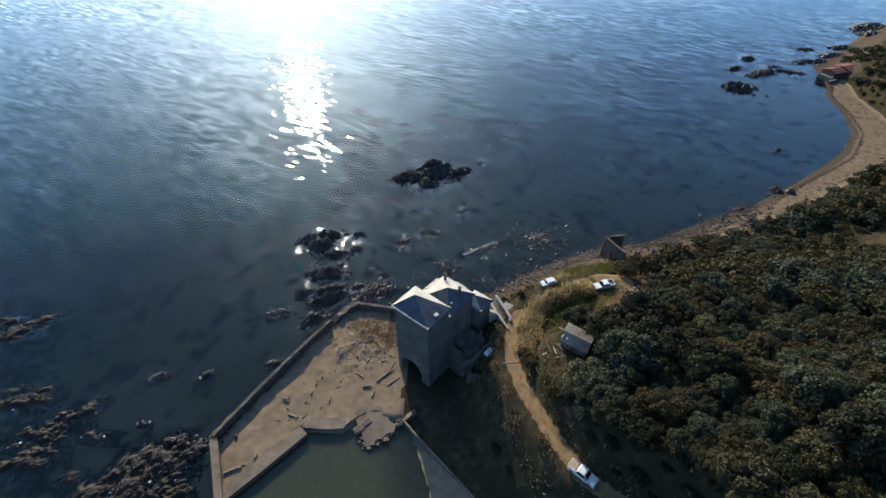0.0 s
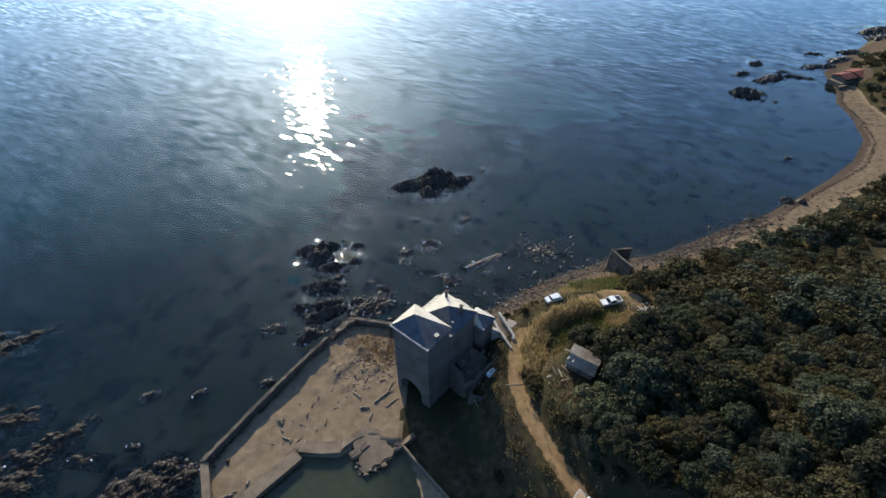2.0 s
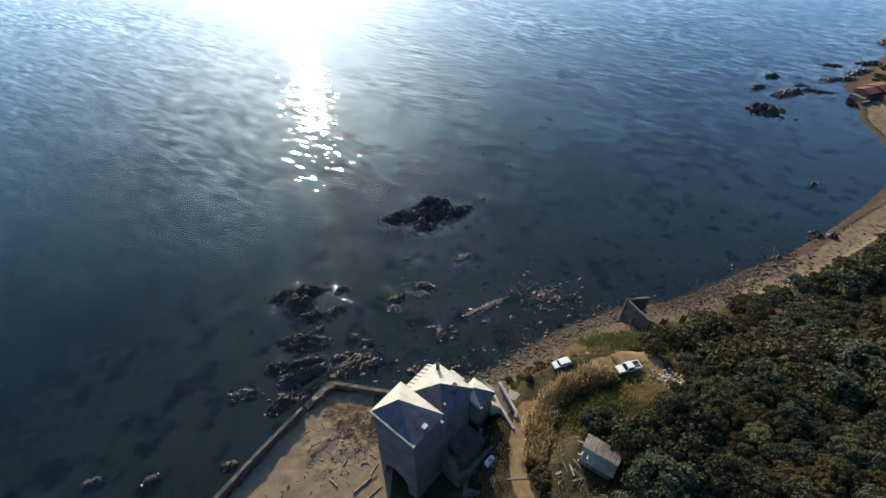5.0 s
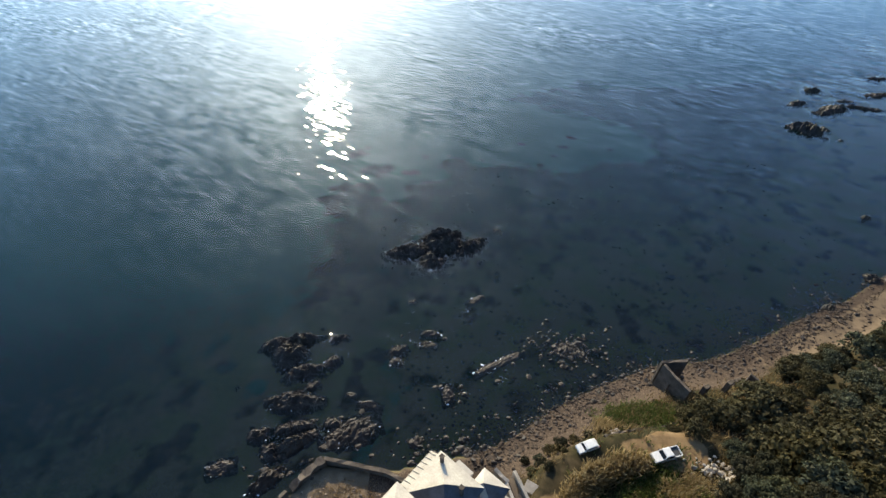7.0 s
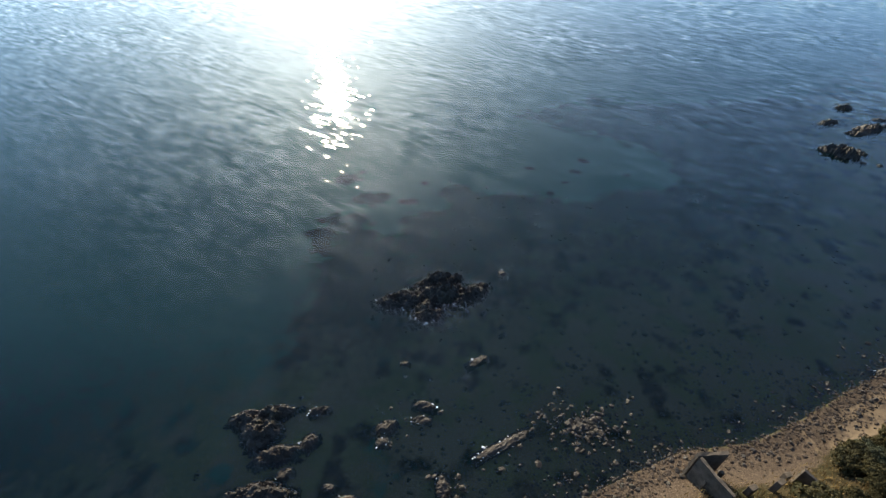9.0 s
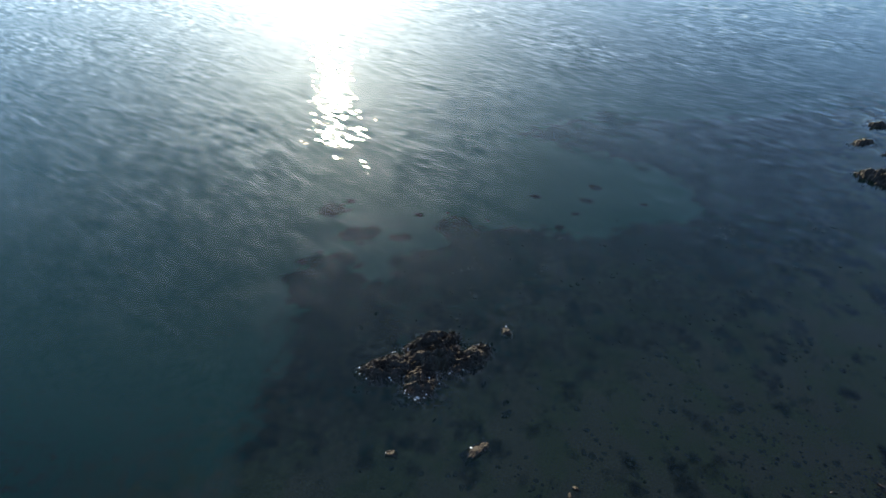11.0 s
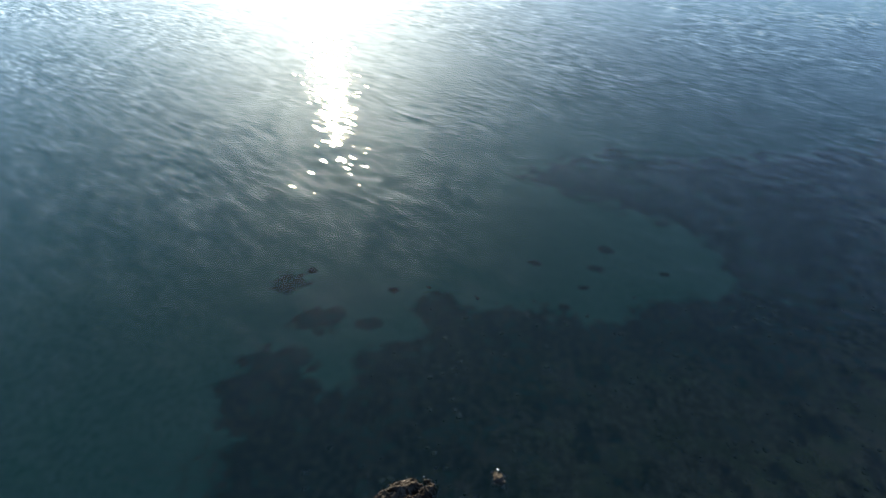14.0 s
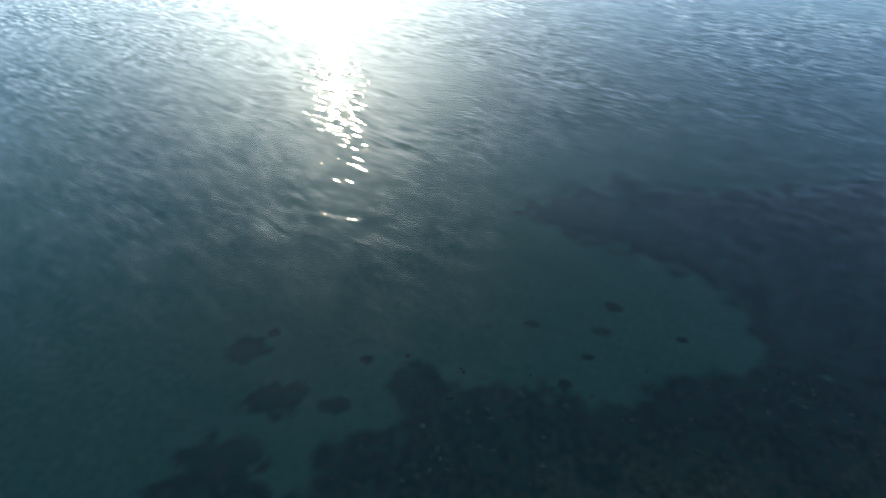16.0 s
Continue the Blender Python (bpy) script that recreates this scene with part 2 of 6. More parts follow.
def strip_wall(points, thick, z0, tops, bm=None, steps=1.2, rough=0.06, seed=1):
    """A wall of some thickness along a plan line, its top worn uneven."""
    bm = bm or bmesh.new()
    rnd = random.Random(seed)
    pts = [Vector(p) for p in points]
    if isinstance(tops, (int, float)):
        tops = [tops] * len(pts)
    line = []
    for i in range(len(pts) - 1):
        n = max(1, int((pts[i + 1] - pts[i]).length / steps))
        for k in range(n):
            f = k / n
            line.append((pts[i].lerp(pts[i + 1], f), tops[i] * (1 - f) + tops[i + 1] * f))
    line.append((pts[-1], tops[-1]))
    rows = []
    for i, (p, top) in enumerate(line):
        a, b = line[max(0, i - 1)][0], line[min(len(line) - 1, i + 1)][0]
        way = (b - a).normalized()
        side = Vector((-way.y, way.x)) * thick / 2
        j = [rnd.uniform(-rough, rough) for _ in range(4)]
        l, r = p + side * (1 + j[0]), p - side * (1 + j[1])
        rows.append([bm.verts.new(v) for v in ((l.x, l.y, z0), (r.x, r.y, z0), (r.x, r.y, top + j[2]), (l.x, l.y, top + j[3]))])
    for a, b in zip(rows, rows[1:]):
        for k in range(4):
            bm.faces.new((a[k], a[(k + 1) % 4], b[(k + 1) % 4], b[k]))
    bm.faces.new(rows[0][::-1])
    bm.faces.new(rows[-1])
    return bm


# ---- plan ----
SHORE = [(-8, 62.8), (-3.5, 63.6), (4.5, 66.2), (10.6, 69.3), (18.3, 75.4), (25.9, 80.0), (36.8, 85.4), (48.4, 88.0), (58.1, 92.8), (69.1, 99.2), (82.1, 105.7), (98.3, 116.5),
         (112.2, 126.7), (125.8, 138), (138, 152.4), (144.2, 168.4), (147, 183.6), (154, 195), (160, 215), (196, 249.6), (218, 270), (241, 288), (330, 340), (600, 420), (4400, 700)]
QUAY = [(-2, -4400), (0, 0), (-0.5, 29.7), (-3.2, 36.8), (-5.2, 39.6), (-11.3, 40.2), (-14.7, 37.6), (-20.5, 37.5), (-30.0, 26.5), (-33.8, 34.6), (-22.5, 56), (-17.0, 63.2)]
LAND = QUAY + SHORE + [(4400, -4400)]
ROAD = [(30, 20, 8.8), (24, 25.4, 8.3), (20, 28.4, 8.1), (17.6, 32.8, 8.0), (15.0, 38.0, 7.9), (13.3, 41.9, 7.8), (12.1, 46.9, 7.6), (12.3, 51.6, 7.4), (13.8, 56.8, 7.2),
        (16.6, 61.2, 7.3), (21.0, 64.2, 7.4), (25.5, 65.8, 7.6), (31.0, 66.2, 7.8), (35.5, 66.5, 8.0)]


def vnoise(x, y, seed=0):
    """Smooth lattice noise of 0 to 1 on arrays."""
    xi, yi = np.floor(x), np.floor(y)
    fx, fy = x - xi, y - yi
    fx, fy = fx * fx * (3 - 2 * fx), fy * fy * (3 - 2 * fy)

    def h(a, b):
        v = np.sin(a * 127.1 + b * 311.7 + seed * 74.7) * 43758.5453
        return v - np.floor(v)

    return (h(xi, yi) * (1 - fx) + h(xi + 1, yi) * fx) * (1 - fy) + (h(xi, yi + 1) * (1 - fx) + h(xi + 1, yi + 1) * fx) * fy


def fbm(x, y, seed=0, octaves=4):
    return sum(vnoise(x * 2 ** k, y * 2 ** k, seed + k) * 0.5 ** k for k in range(octaves)) / sum(0.5 ** k for k in range(octaves))


def line_distance(x, y, pts):
    best = np.full(x.shape, 1e9)
    at = np.zeros(x.shape)
    run = 0.0
    for (ax, ay), (bx, by) in zip(pts, pts[1:]):
        dx, dy = bx - ax, by - ay
        ln = math.hypot(dx, dy)
        f = np.clip(((x - ax) * dx + (y - ay) * dy) / ln ** 2, 0, 1)
        d = np.hypot(x - ax - f * dx, y - ay - f * dy)
        closer = d < best
        best = np.where(closer, d, best)
        at = np.where(closer, run + f * ln, at)
        run += ln
    return best, at


def inside(x, y, poly):
    r = np.zeros(x.shape, bool)
    for (ax, ay), (bx, by) in zip(poly, poly[1:] + poly[:1]):
        if ay != by:
            r ^= ((ay > y) != (by > y)) & (x < (bx - ax) * (y - ay) / (by - ay) + ax)
    return r


def smooth(v, a, b):
    f = np.clip((v - a) / (b - a), 0, 1)
    return f * f * (3 - 2 * f)


ROAD_RUN = np.concatenate([[0], np.cumsum([math.hypot(b[0] - a[0], b[1] - a[1]) for a, b in zip(ROAD, ROAD[1:])])])


def survey(x, y):
    """Height of the ground, distance inland, distance from the track, width of the beach."""
    x, y = np.asarray(x, float), np.asarray(y, float)
    sea, _ = line_distance(x, y, SHORE)
    quay, _ = line_distance(x, y, QUAY)
    land = inside(x, y, LAND)
    anyway = np.minimum(sea, quay)
    beach = np.interp(x, [40, 60, 75, 85, 110, 135, 150, 158, 168, 200], [0.5, 4, 6.5, 6, 7, 11, 14, 8, 4, 2])
    d = np.maximum(sea - beach, 0)
    hill = np.interp(d, [0, 3, 8, 14, 20, 27, 33, 50, 100, 300, 4000], [0, 1.0, 4.0, 6.6, 7.9, 11.8, 13.8, 19, 31, 60, 120])
    hill = hill + np.minimum(sea, beach) * 0.1
    hill = hill + (fbm(x / 9, y / 9, 3) - 0.5) * 2.2 * smooth(d, 10, 30) + (fbm(x / 2.2, y / 2.2, 5) - 0.5) * 0.5 * smooth(anyway, 0, 3)
    xr = np.interp(y, [20, 25.4, 28.4, 32.8, 38, 41.9, 46.9, 51.6, 56.8, 61.2], [30, 24, 20, 17.6, 15, 13.3, 12.1, 12.3, 13.8, 16.6])
    west = 0.85 + 6.6 * smooth(x, xr - 9.5, xr - 1.6) + (fbm(x / 2.5, y / 2.5, 8) - 0.5) * 0.35
    west = west + 0.5 * smooth(fbm(x / 1.3, y / 1.3, 12), 0.5, 0.8) * smooth(y - 0.6 * x, 52, 62) * (x < 0)
    west = np.where(x < -5.5, west, west * smooth(quay, -0.2, 4.5) + 0.0)
    h = np.where((x < xr + 1.5) & (y < 66), np.minimum(west, np.where(y < 58, 99, hill + 0.6)), hill)
    rd, at = line_distance(x, y, [p[:2] for p in ROAD])
    rz = np.interp(at, ROAD_RUN, [p[2] for p in ROAD]) + (fbm(x, y, 21) - 0.5) * 0.12
    turn = np.hypot((x - 32) / 5.0, (y - 65) / 3.6)
    rz = np.where(turn < 1.6, 7.8, rz)
    k = np.maximum(1 - smooth(rd, 1.5, 4.2), 1 - smooth(turn, 0.9, 1.6))
    h = np.where(land, h * (1 - k) + rz * k, h)
    hut = np.hypot(x - 21.5, y - 47.3)
    h = np.where(hut < 6, h + (11.9 - h) * (1 - smooth(hut, 3, 6)), h)
    bed = -np.interp(anyway, [0, 2, 8, 25, 60, 90, 140, 250, 400, 4000], [0.0, 0.35, 0.9, 1.6, 2.4, 3.2, 5.4, 10, 15, 60]) - 0.35 * (fbm(x / 5, y / 5, 31) - 0.4) * smooth(anyway, 2, 10)
    bed = np.where((x > -32) & (x < 4) & (y < 41), -0.95 * smooth(anyway, -0.3, np.interp(x, [-12, -7], [3.0, 10.0])), bed)
    return np.where(land, np.maximum(h, 0.02 + 0.1 * np.minimum(anyway, 2)), bed), land, sea, rd, beach, quay


WEED = [
    [(-30, 60), (-32, 105), (-33, 120), (-36, 136), (-29, 140), (-22, 137), (-20, 133), (-14, 137), (-14.5, 144), (-5, 147), (-6, 158), (-2, 160.5), (3, 157), (20, 157.5), (27, 154.5), (34, 156.5), (41, 163.5), (48, 163), (54, 165.5), (62, 168), (160, 160), (160, 60)],
    [(14.5, 210), (31.5, 198.5), (46, 193), (54.6, 188), (62, 179), (60, 167), (90, 150), (160, 150), (200, 260), (120, 236), (68, 224), (47, 230), (30, 222)],
    [(-88, 108), (-72, 119), (-59, 116.5), (-47, 105), (-58, 97), (-80, 98)], [(-47, 116), (-43, 125), (-37, 119), (-40, 106)], [(-95, 20), (-95, 90), (-60, 88), (-45, 95), (-30, 95), (-30, 20)],
    [(-38, 18), (-40, 50), (-38, 76), (-12, 76), (-12, 64), (-19, 61), (-27, 47), (-35, 33), (-31, 18)]]


REEF = [
    # x, y, half length, half width, turn, height
    (-20.3, 86.9, 1.5, 0.6, 25, 0.7), (-20.4, 81.7, 1.5, 1.0, 50, 0.9), (-24.7, 73.4, 4.0, 1.5, 8, 1.2), (-22.6, 76.5, 1.1, 0.7, 40, 0.8),
    (-12.2, 73.6, 1.8, 0.7, -5, 0.6), (-15.7, 75.3, 0.7, 0.5, 0, 0.4), (-28.4, 67.1, 1.5, 1.1, 10, 1.1), (-14.4, 68.6, 4.0, 2.0, 25, 0.8), (-17.5, 70.0, 1.2, 0.8, 20, 0.7), (-25.0, 60.3, 2.4, 1.2, 50, 1.0),
    (-32.4, 61.6, 1.8, 1.0, 20, 0.6), (-9.1, 85.0, 1.6, 1.1, 40, 0.8), (-9.2, 82.6, 0.9, 0.7, 10, 0.5), (-3.4, 89.5, 1.7, 0.7, -10, 0.6), (-3.6, 86.9, 1.3, 0.6, 0, 0.4), (4.7, 99.0, 1.8, 0.7, 35, 0.4), (-7.8, 97.4, 0.7, 0.4, 0, 0.4),
    (9.4, 84.0, 4.3, 0.7, 33, 0.28), (0.6, 76.8, 0.9, 1.6, 10, 0.5), (9.8, 122.2, 0.9, 0.8, 0, 0.4),
    (-48.6, 46.3, 1.2, 0.6, 30, 0.5), (-40.6, 47.0, 0.9, 0.6, 40, 0.4), (-29.9, 49.6, 1.1, 0.7, 20, 0.6), (-34.8, 35.6, 1.3, 0.9, 60, 0.7),
    (114.6, 188.0, 4.6, 4.0, 0, 2.4), (121.0, 188.5, 1.7, 1.5, 0, 1.0), (133.0, 205.5, 5.6, 2.4, 15, 1.6), (122.0, 209.5, 4.2, 1.4, 20, 1.2), (134.5, 223.0, 3.2, 1.6, 10, 1.2), (146.0, 208.5, 5.6, 1.1, -12, 0.8), (142.0, 214.0, 3.0, 1.0, 0, 0.7),
    (177.0, 232.0, 8.0, 2.6, 25, 1.4), (191.0, 243.0, 6.5, 2.2, -15, 1.6), (160.0, 222.0, 6.0, 2.0, 10, 1.0), (170.0, 240.0, 4.0, 1.2, 0, 0.8), (228.0, 282.0, 12.0, 5.0, 30, 2.2), (186.5, 229.5, 5.0, 1.6, 0, 1.2), (166.5, 222.8, 5.0, 1.5, 10, 1.1), (219.0, 268.0, 8.0, 4.0, 35, 2.0), (196.0, 238.0, 5.0, 2.0, 20, 1.4), (118.4, 182.0, 0.9, 0.7, 0, 0.6), (122.6, 181.0, 0.8, 0.6, 0, 0.5), (128.0, 201.8, 3.6, 1.4, 8, 1.0), (105.2, 137.6, 0.9, 0.7, 0, 0.7),
    (92.8, 113.6, 1.9, 1.4, -30, 1.2), (96.2, 112.8, 1.7, 1.2, -20, 1.3), (78.0, 104.0, 1.5, 0.9, 20, 0.8),
]


LOW_REEF = [
    # low broken patches that barely clear the water
    (-79.5, 53.8, 4.2, 1.6, 32, 0.6), (-75.6, 57.6, 3.0, 0.9, 40, 0.5), (-83.0, 56.2, 3.0, 1.0, 20, 0.5), (-68.6, 39.9, 4.6, 1.3, 14, 0.6), (-66.4, 42.3, 2.0, 0.6, 30, 0.4), (-71.5, 42.2, 2.0, 0.6, 20, 0.4),
    (-60.6, 35.6, 4.4, 2.1, 24, 0.65), (-56.8, 39.6, 2.2, 1.0, 62, 0.55), (-52.8, 35.1, 2.6, 0.8, -4, 0.4), (-61.2, 30.8, 4.2, 1.6, 18, 0.55), (-53.2, 28.6, 1.6, 0.6, 35, 0.35), (-49.0, 27.0, 3.4, 1.6, 20, 0.5),
    (-45.0, 29.6, 4.0, 2.6, 50, 0.6), (-40.2, 31.8, 3.4, 2.4, 70, 0.7), (-38.0, 28.2, 3.0, 2.4, 10, 0.65), (-46.6, 37.4, 0.9, 0.4, 0, 0.25), (-36.4, 33.6, 1.8, 1.2, 30, 0.6), (-42.4, 25.8, 3.5, 2.0, 15, 0.5)]


# ---- ground and sea ----
def spaced(lo, hi, step):
    near = list(np.arange(lo, hi, step))
    up, s = [near[-1]], step
    while up[-1] < 4400:
        s *= 1.13
        up.append(min(up[-1] + s, 4400))
    down, s = [near[0]], step
    while down[-1] > -4400:
        s *= 1.13
        down.append(max(down[-1] - s, -4400))
    return np.array(down[:0:-1] + near + up[1:])


def make_ground():
    gx, gy = np.meshgrid(spaced(-92, 165, 0.75), spaced(16, 225, 0.75))
    h, land, sea, rd, beach, quay = survey(gx, gy)
    m = Mat("coast_ground")
    zone, bed = m.attr("zone")["Color"], m.attr("bed")["Color"]
    zs, bs = m.n.new("ShaderNodeSeparateColor"), m.n.new("ShaderNodeSeparateColor")
    m.link(zone, zs.inputs[0])
    m.link(bed, bs.inputs[0])
    fine, mid, big = m.noise(5.0, 5, 0.65), m.noise(0.8, 5), m.noise(0.14, 4)
    sand = m.ramp(mid, [(0.3, (0.125, 0.093, 0.061)), (0.55, (0.17, 0.127, 0.084)), (0.75, (0.21, 0.16, 0.11))])
    sand = m.mix(m.step(big, 0.5, 0.7), sand, (0.16, 0.119, 0.078))
    sand = m.mix(m.math("MULTIPLY", m.step(fine, 0.55, 0.7), 0.3), sand, (0.2, 0.15, 0.11))
    dirt = m.ramp(mid, [(0.3, (0.13, 0.086, 0.045)), (0.7, (0.225, 0.152, 0.083))])
    soil = m.ramp(mid, [(0.3, (0.024, 0.021, 0.012)), (0.55, (0.048, 0.038, 0.022)), (0.75, (0.085, 0.064, 0.036))])
    soil = m.mix(m.step(big, 0.45, 0.62), soil, (0.03, 0.028, 0.015))
    shingle = m.ramp(fine, [(0.3, (0.026, 0.02, 0.015)), (0.5, (0.066, 0.049, 0.036)), (0.72, (0.155, 0.118, 0.088))])

    def gate(sock, soft=0.25, wide=0.12):
        v = m.math("ADD", sock, m.math("MULTIPLY", m.math("SUBTRACT", mid, 0.5), soft * 2))
        v = m.math("ADD", v, m.math("MULTIPLY", m.math("SUBTRACT", fine, 0.5), soft))
        return m.step(v, 0.5 - wide, 0.5 + wide)

    c = m.mix(gate(zs.outputs[2]), soil, sand)
    c = m.mix(gate(zs.outputs[0]), c, dirt)
    c = m.mix(gate(zs.outputs[1], 0.4), c, shingle)
    weed = m.ramp(mid, [(0.3, (0.01, 0.008, 0.006)), (0.7, (0.03, 0.022, 0.013))])
    rocky = m.ramp(fine, [(0.3, (0.08, 0.058, 0.034)), (0.55, (0.165, 0.126, 0.074)), (0.8, (0.24, 0.19, 0.115))])
    rocky = m.mix(m.step(big, 0.4, 0.6), rocky, m.mix(1.0, rocky, (0.82, 1.0, 0.75), "MULTIPLY"))
    seasand = m.ramp(mid, [(0.3, (0.044, 0.125, 0.085)), (0.7, (0.064, 0.165, 0.115))])
    b = m.mix(gate(bs.outputs[0], 0.35, 0.34), seasand, weed)
    b = m.mix(gate(bs.outputs[1], 0.5, 0.6), b, rocky)
    c = m.mix(bs.outputs[2], c, b)
    mat = m.set(c, 0.9, m.bump(m.math("ADD", m.math("MULTIPLY", mid, 0.7), m.math("MULTIPLY", fine, 0.3)), 0.12), None, 0.0)
    me, used = grid_mesh("ground", gx, gy, h, np.ones((gx.shape[0] - 1, gx.shape[1] - 1), bool), mat)
    x, y = gx.ravel()[used], gy.ravel()[used]
    land, sea, rd, beach, quay, h = (v.ravel()[used] for v in (land, sea, rd, beach, quay, h))
    turn = np.hypot((x - 33) / 4.5, (y - 66) / 3.0)
    dirt = np.maximum((1 - smooth(rd, 0.6, 1.7)) * (1 - 0.8 * smooth(y, 57, 60) * (1 - smooth(x, 24, 28))), 1 - smooth(turn, 0.8, 1.2)) * land
    xr = np.interp(y, [20, 25.4, 28.4, 32.8, 38, 41.9, 46.9, 51.6, 56.8, 61.2], [30, 24, 20, 17.6, 15, 13.3, 12.1, 12.3, 13.8, 16.6])
    sandy = np.where((y < 64) & (x < xr), 1 - smooth(x - np.interp(y, [22, 31, 36.3, 43.3, 48, 60], [9.0, 6.6, 4.0, 1.5, -1.5, -3]), -0.8, 0.8), smooth(beach, 1, 4) * (1 - smooth(sea, beach + 0.5, beach + 2.5)))
    stony = (1 - smooth(sea, 5, 9)) * (x > -10) * (1 - smooth(x, 52, 64)) + (0.5 * (1 - smooth(sea, 0.5, 2.5)) + 0.47) * (x > 58) * (1 - smooth(sea, beach, beach + 3))
    stony = np.where((x > -10) & (x <= 2) & (sea < 9), 1.0, stony * (x > 2))
    # dark soil replaces sand right of this line, painting in the tower's shadow
    kerb = np.interp(y, [16, 24, 28.2, 32.4, 36.4, 39.5, 44, 50, 53], [16, 9, 5.6, 1.5, -2.5, -5.4, -5.8, -5.6, -3])
    sandy = np.where((x > kerb) & (x < xr) & (y < 53), 0.0, sandy)
    point = (x > 140) & (y > 199) & (sea < 14)
    sandy, stony = np.where(point, 0.0, sandy), np.where(point, 0.75, stony)
    basin = (x > -32) & (x < 4) & (y < 40.5)
    sandy = np.where(basin & ~land, 1.0, sandy)
    colour_layer(me, "zone", np.stack([dirt, stony, sandy], 1))
    # sea bed: weed beds, stones, open sand
    ripple = 7.0 * (fbm(x / 5, y / 5, 41, 5) - 0.5)
    w = np.zeros(x.shape)
    for poly in WEED:
        dist, _ = line_distance(x, y, poly + poly[:1])
        dist = np.where(inside(x, y, poly), dist, -dist)
        soft = np.where(y < 126, np.interp(x, [-34, -20], [10.0, 2.6]), np.interp(y, [150, 180, 230], [2.6, 4.5, 9.0]))
        w = np.maximum(w, smooth(dist + ripple, -soft, soft) * (0.5 if len(poly) in (4, 6) else 1.0))
    w = w * (0.72 + 0.28 * smooth(fbm(x / 3, y / 3, 44), 0.35, 0.6))
    calm = smooth(-x, 31, 42) * (1 - smooth(y, 105, 130))
    w = w * (1 - calm) + calm * np.maximum(0.85 * (1 - smooth(y, 60, 125)), 0.3 * w)
    w = np.maximum(w, 0.35 * smooth(fbm(x / 30, y / 22, 45), 0.52, 0.64) * smooth(y, 215, 235))
    for cx, cy, rx, ry in ((-25.5, 150.5, 5.5, 4.0), (-22, 152.5, 3.5, 2.2), (-33.5, 160.5, 4.5, 3.6), (-30, 164.5, 1.6, 1.4), (-15, 150.5, 3.6, 1.8), (-29, 139.5, 7.5, 5.0), (-33, 134, 5, 4),
                           (32.6, 171.5, 2.4, 1.5), (35.4, 178, 2.0, 2.2), (18.5, 172, 2.0, 1.4), (-11.4, 160.3, 1.4, 1.1), (28.5, 165, 1.3, 1.0), (46.8, 171, 1.2, 1.0), (-2.6, 159.7, 2.4, 1.6), (23.5, 158.5, 1.5, 1.2)):
        r = np.hypot((x - cx) / rx, (y - cy) / ry) + 0.9 * (fbm(x / 1.6, y / 1.6, 47) - 0.5)
        w = np.maximum(w, 0.75 * (1 - smooth(r, 0.5, 1.3)))
    shallow = 1 - smooth(np.minimum(sea, quay), 18, 55)
    stones = np.maximum(shallow * 1.15, (1 - smooth(np.hypot((x - 40) / 38, (y - 128) / 26), 0.5, 1.1)) * 0.45) * smooth(fbm(x / 4, y / 4, 51), 0.2, 0.5)
    stones = stones * (1 - 0.15 * smooth(-x, 18, 34))
    inpool = (x > -32) & (x < 4) & (y < 40)
    w, stones = np.where(inpool, 0.0, w), np.where(inpool, 0.0, stones)
    gully, _ = line_distance(x, y, [(-11.6, 64.5), (-11.0, 67.0), (-10.0, 70.0), (-8.8, 74.0), (-8.5, 78.0), (-10.0, 82.0)])
    clear = 1 - smooth(gully + 2.0 * (fbm(x / 2, y / 2, 57) - 0.5), 0.3, 3.4)
    w, stones = w * (1 - 0.6 * clear), stones * (1 - 0.35 * clear)
    colour_layer(me, "bed", np.stack([w, stones, (1.0 - land) * np.where(basin, 0.12, 1.0)], 1))
    tagged(new("ground", me), "sandy, scrub-covered coast and sea bed", "ground", kind="structure")


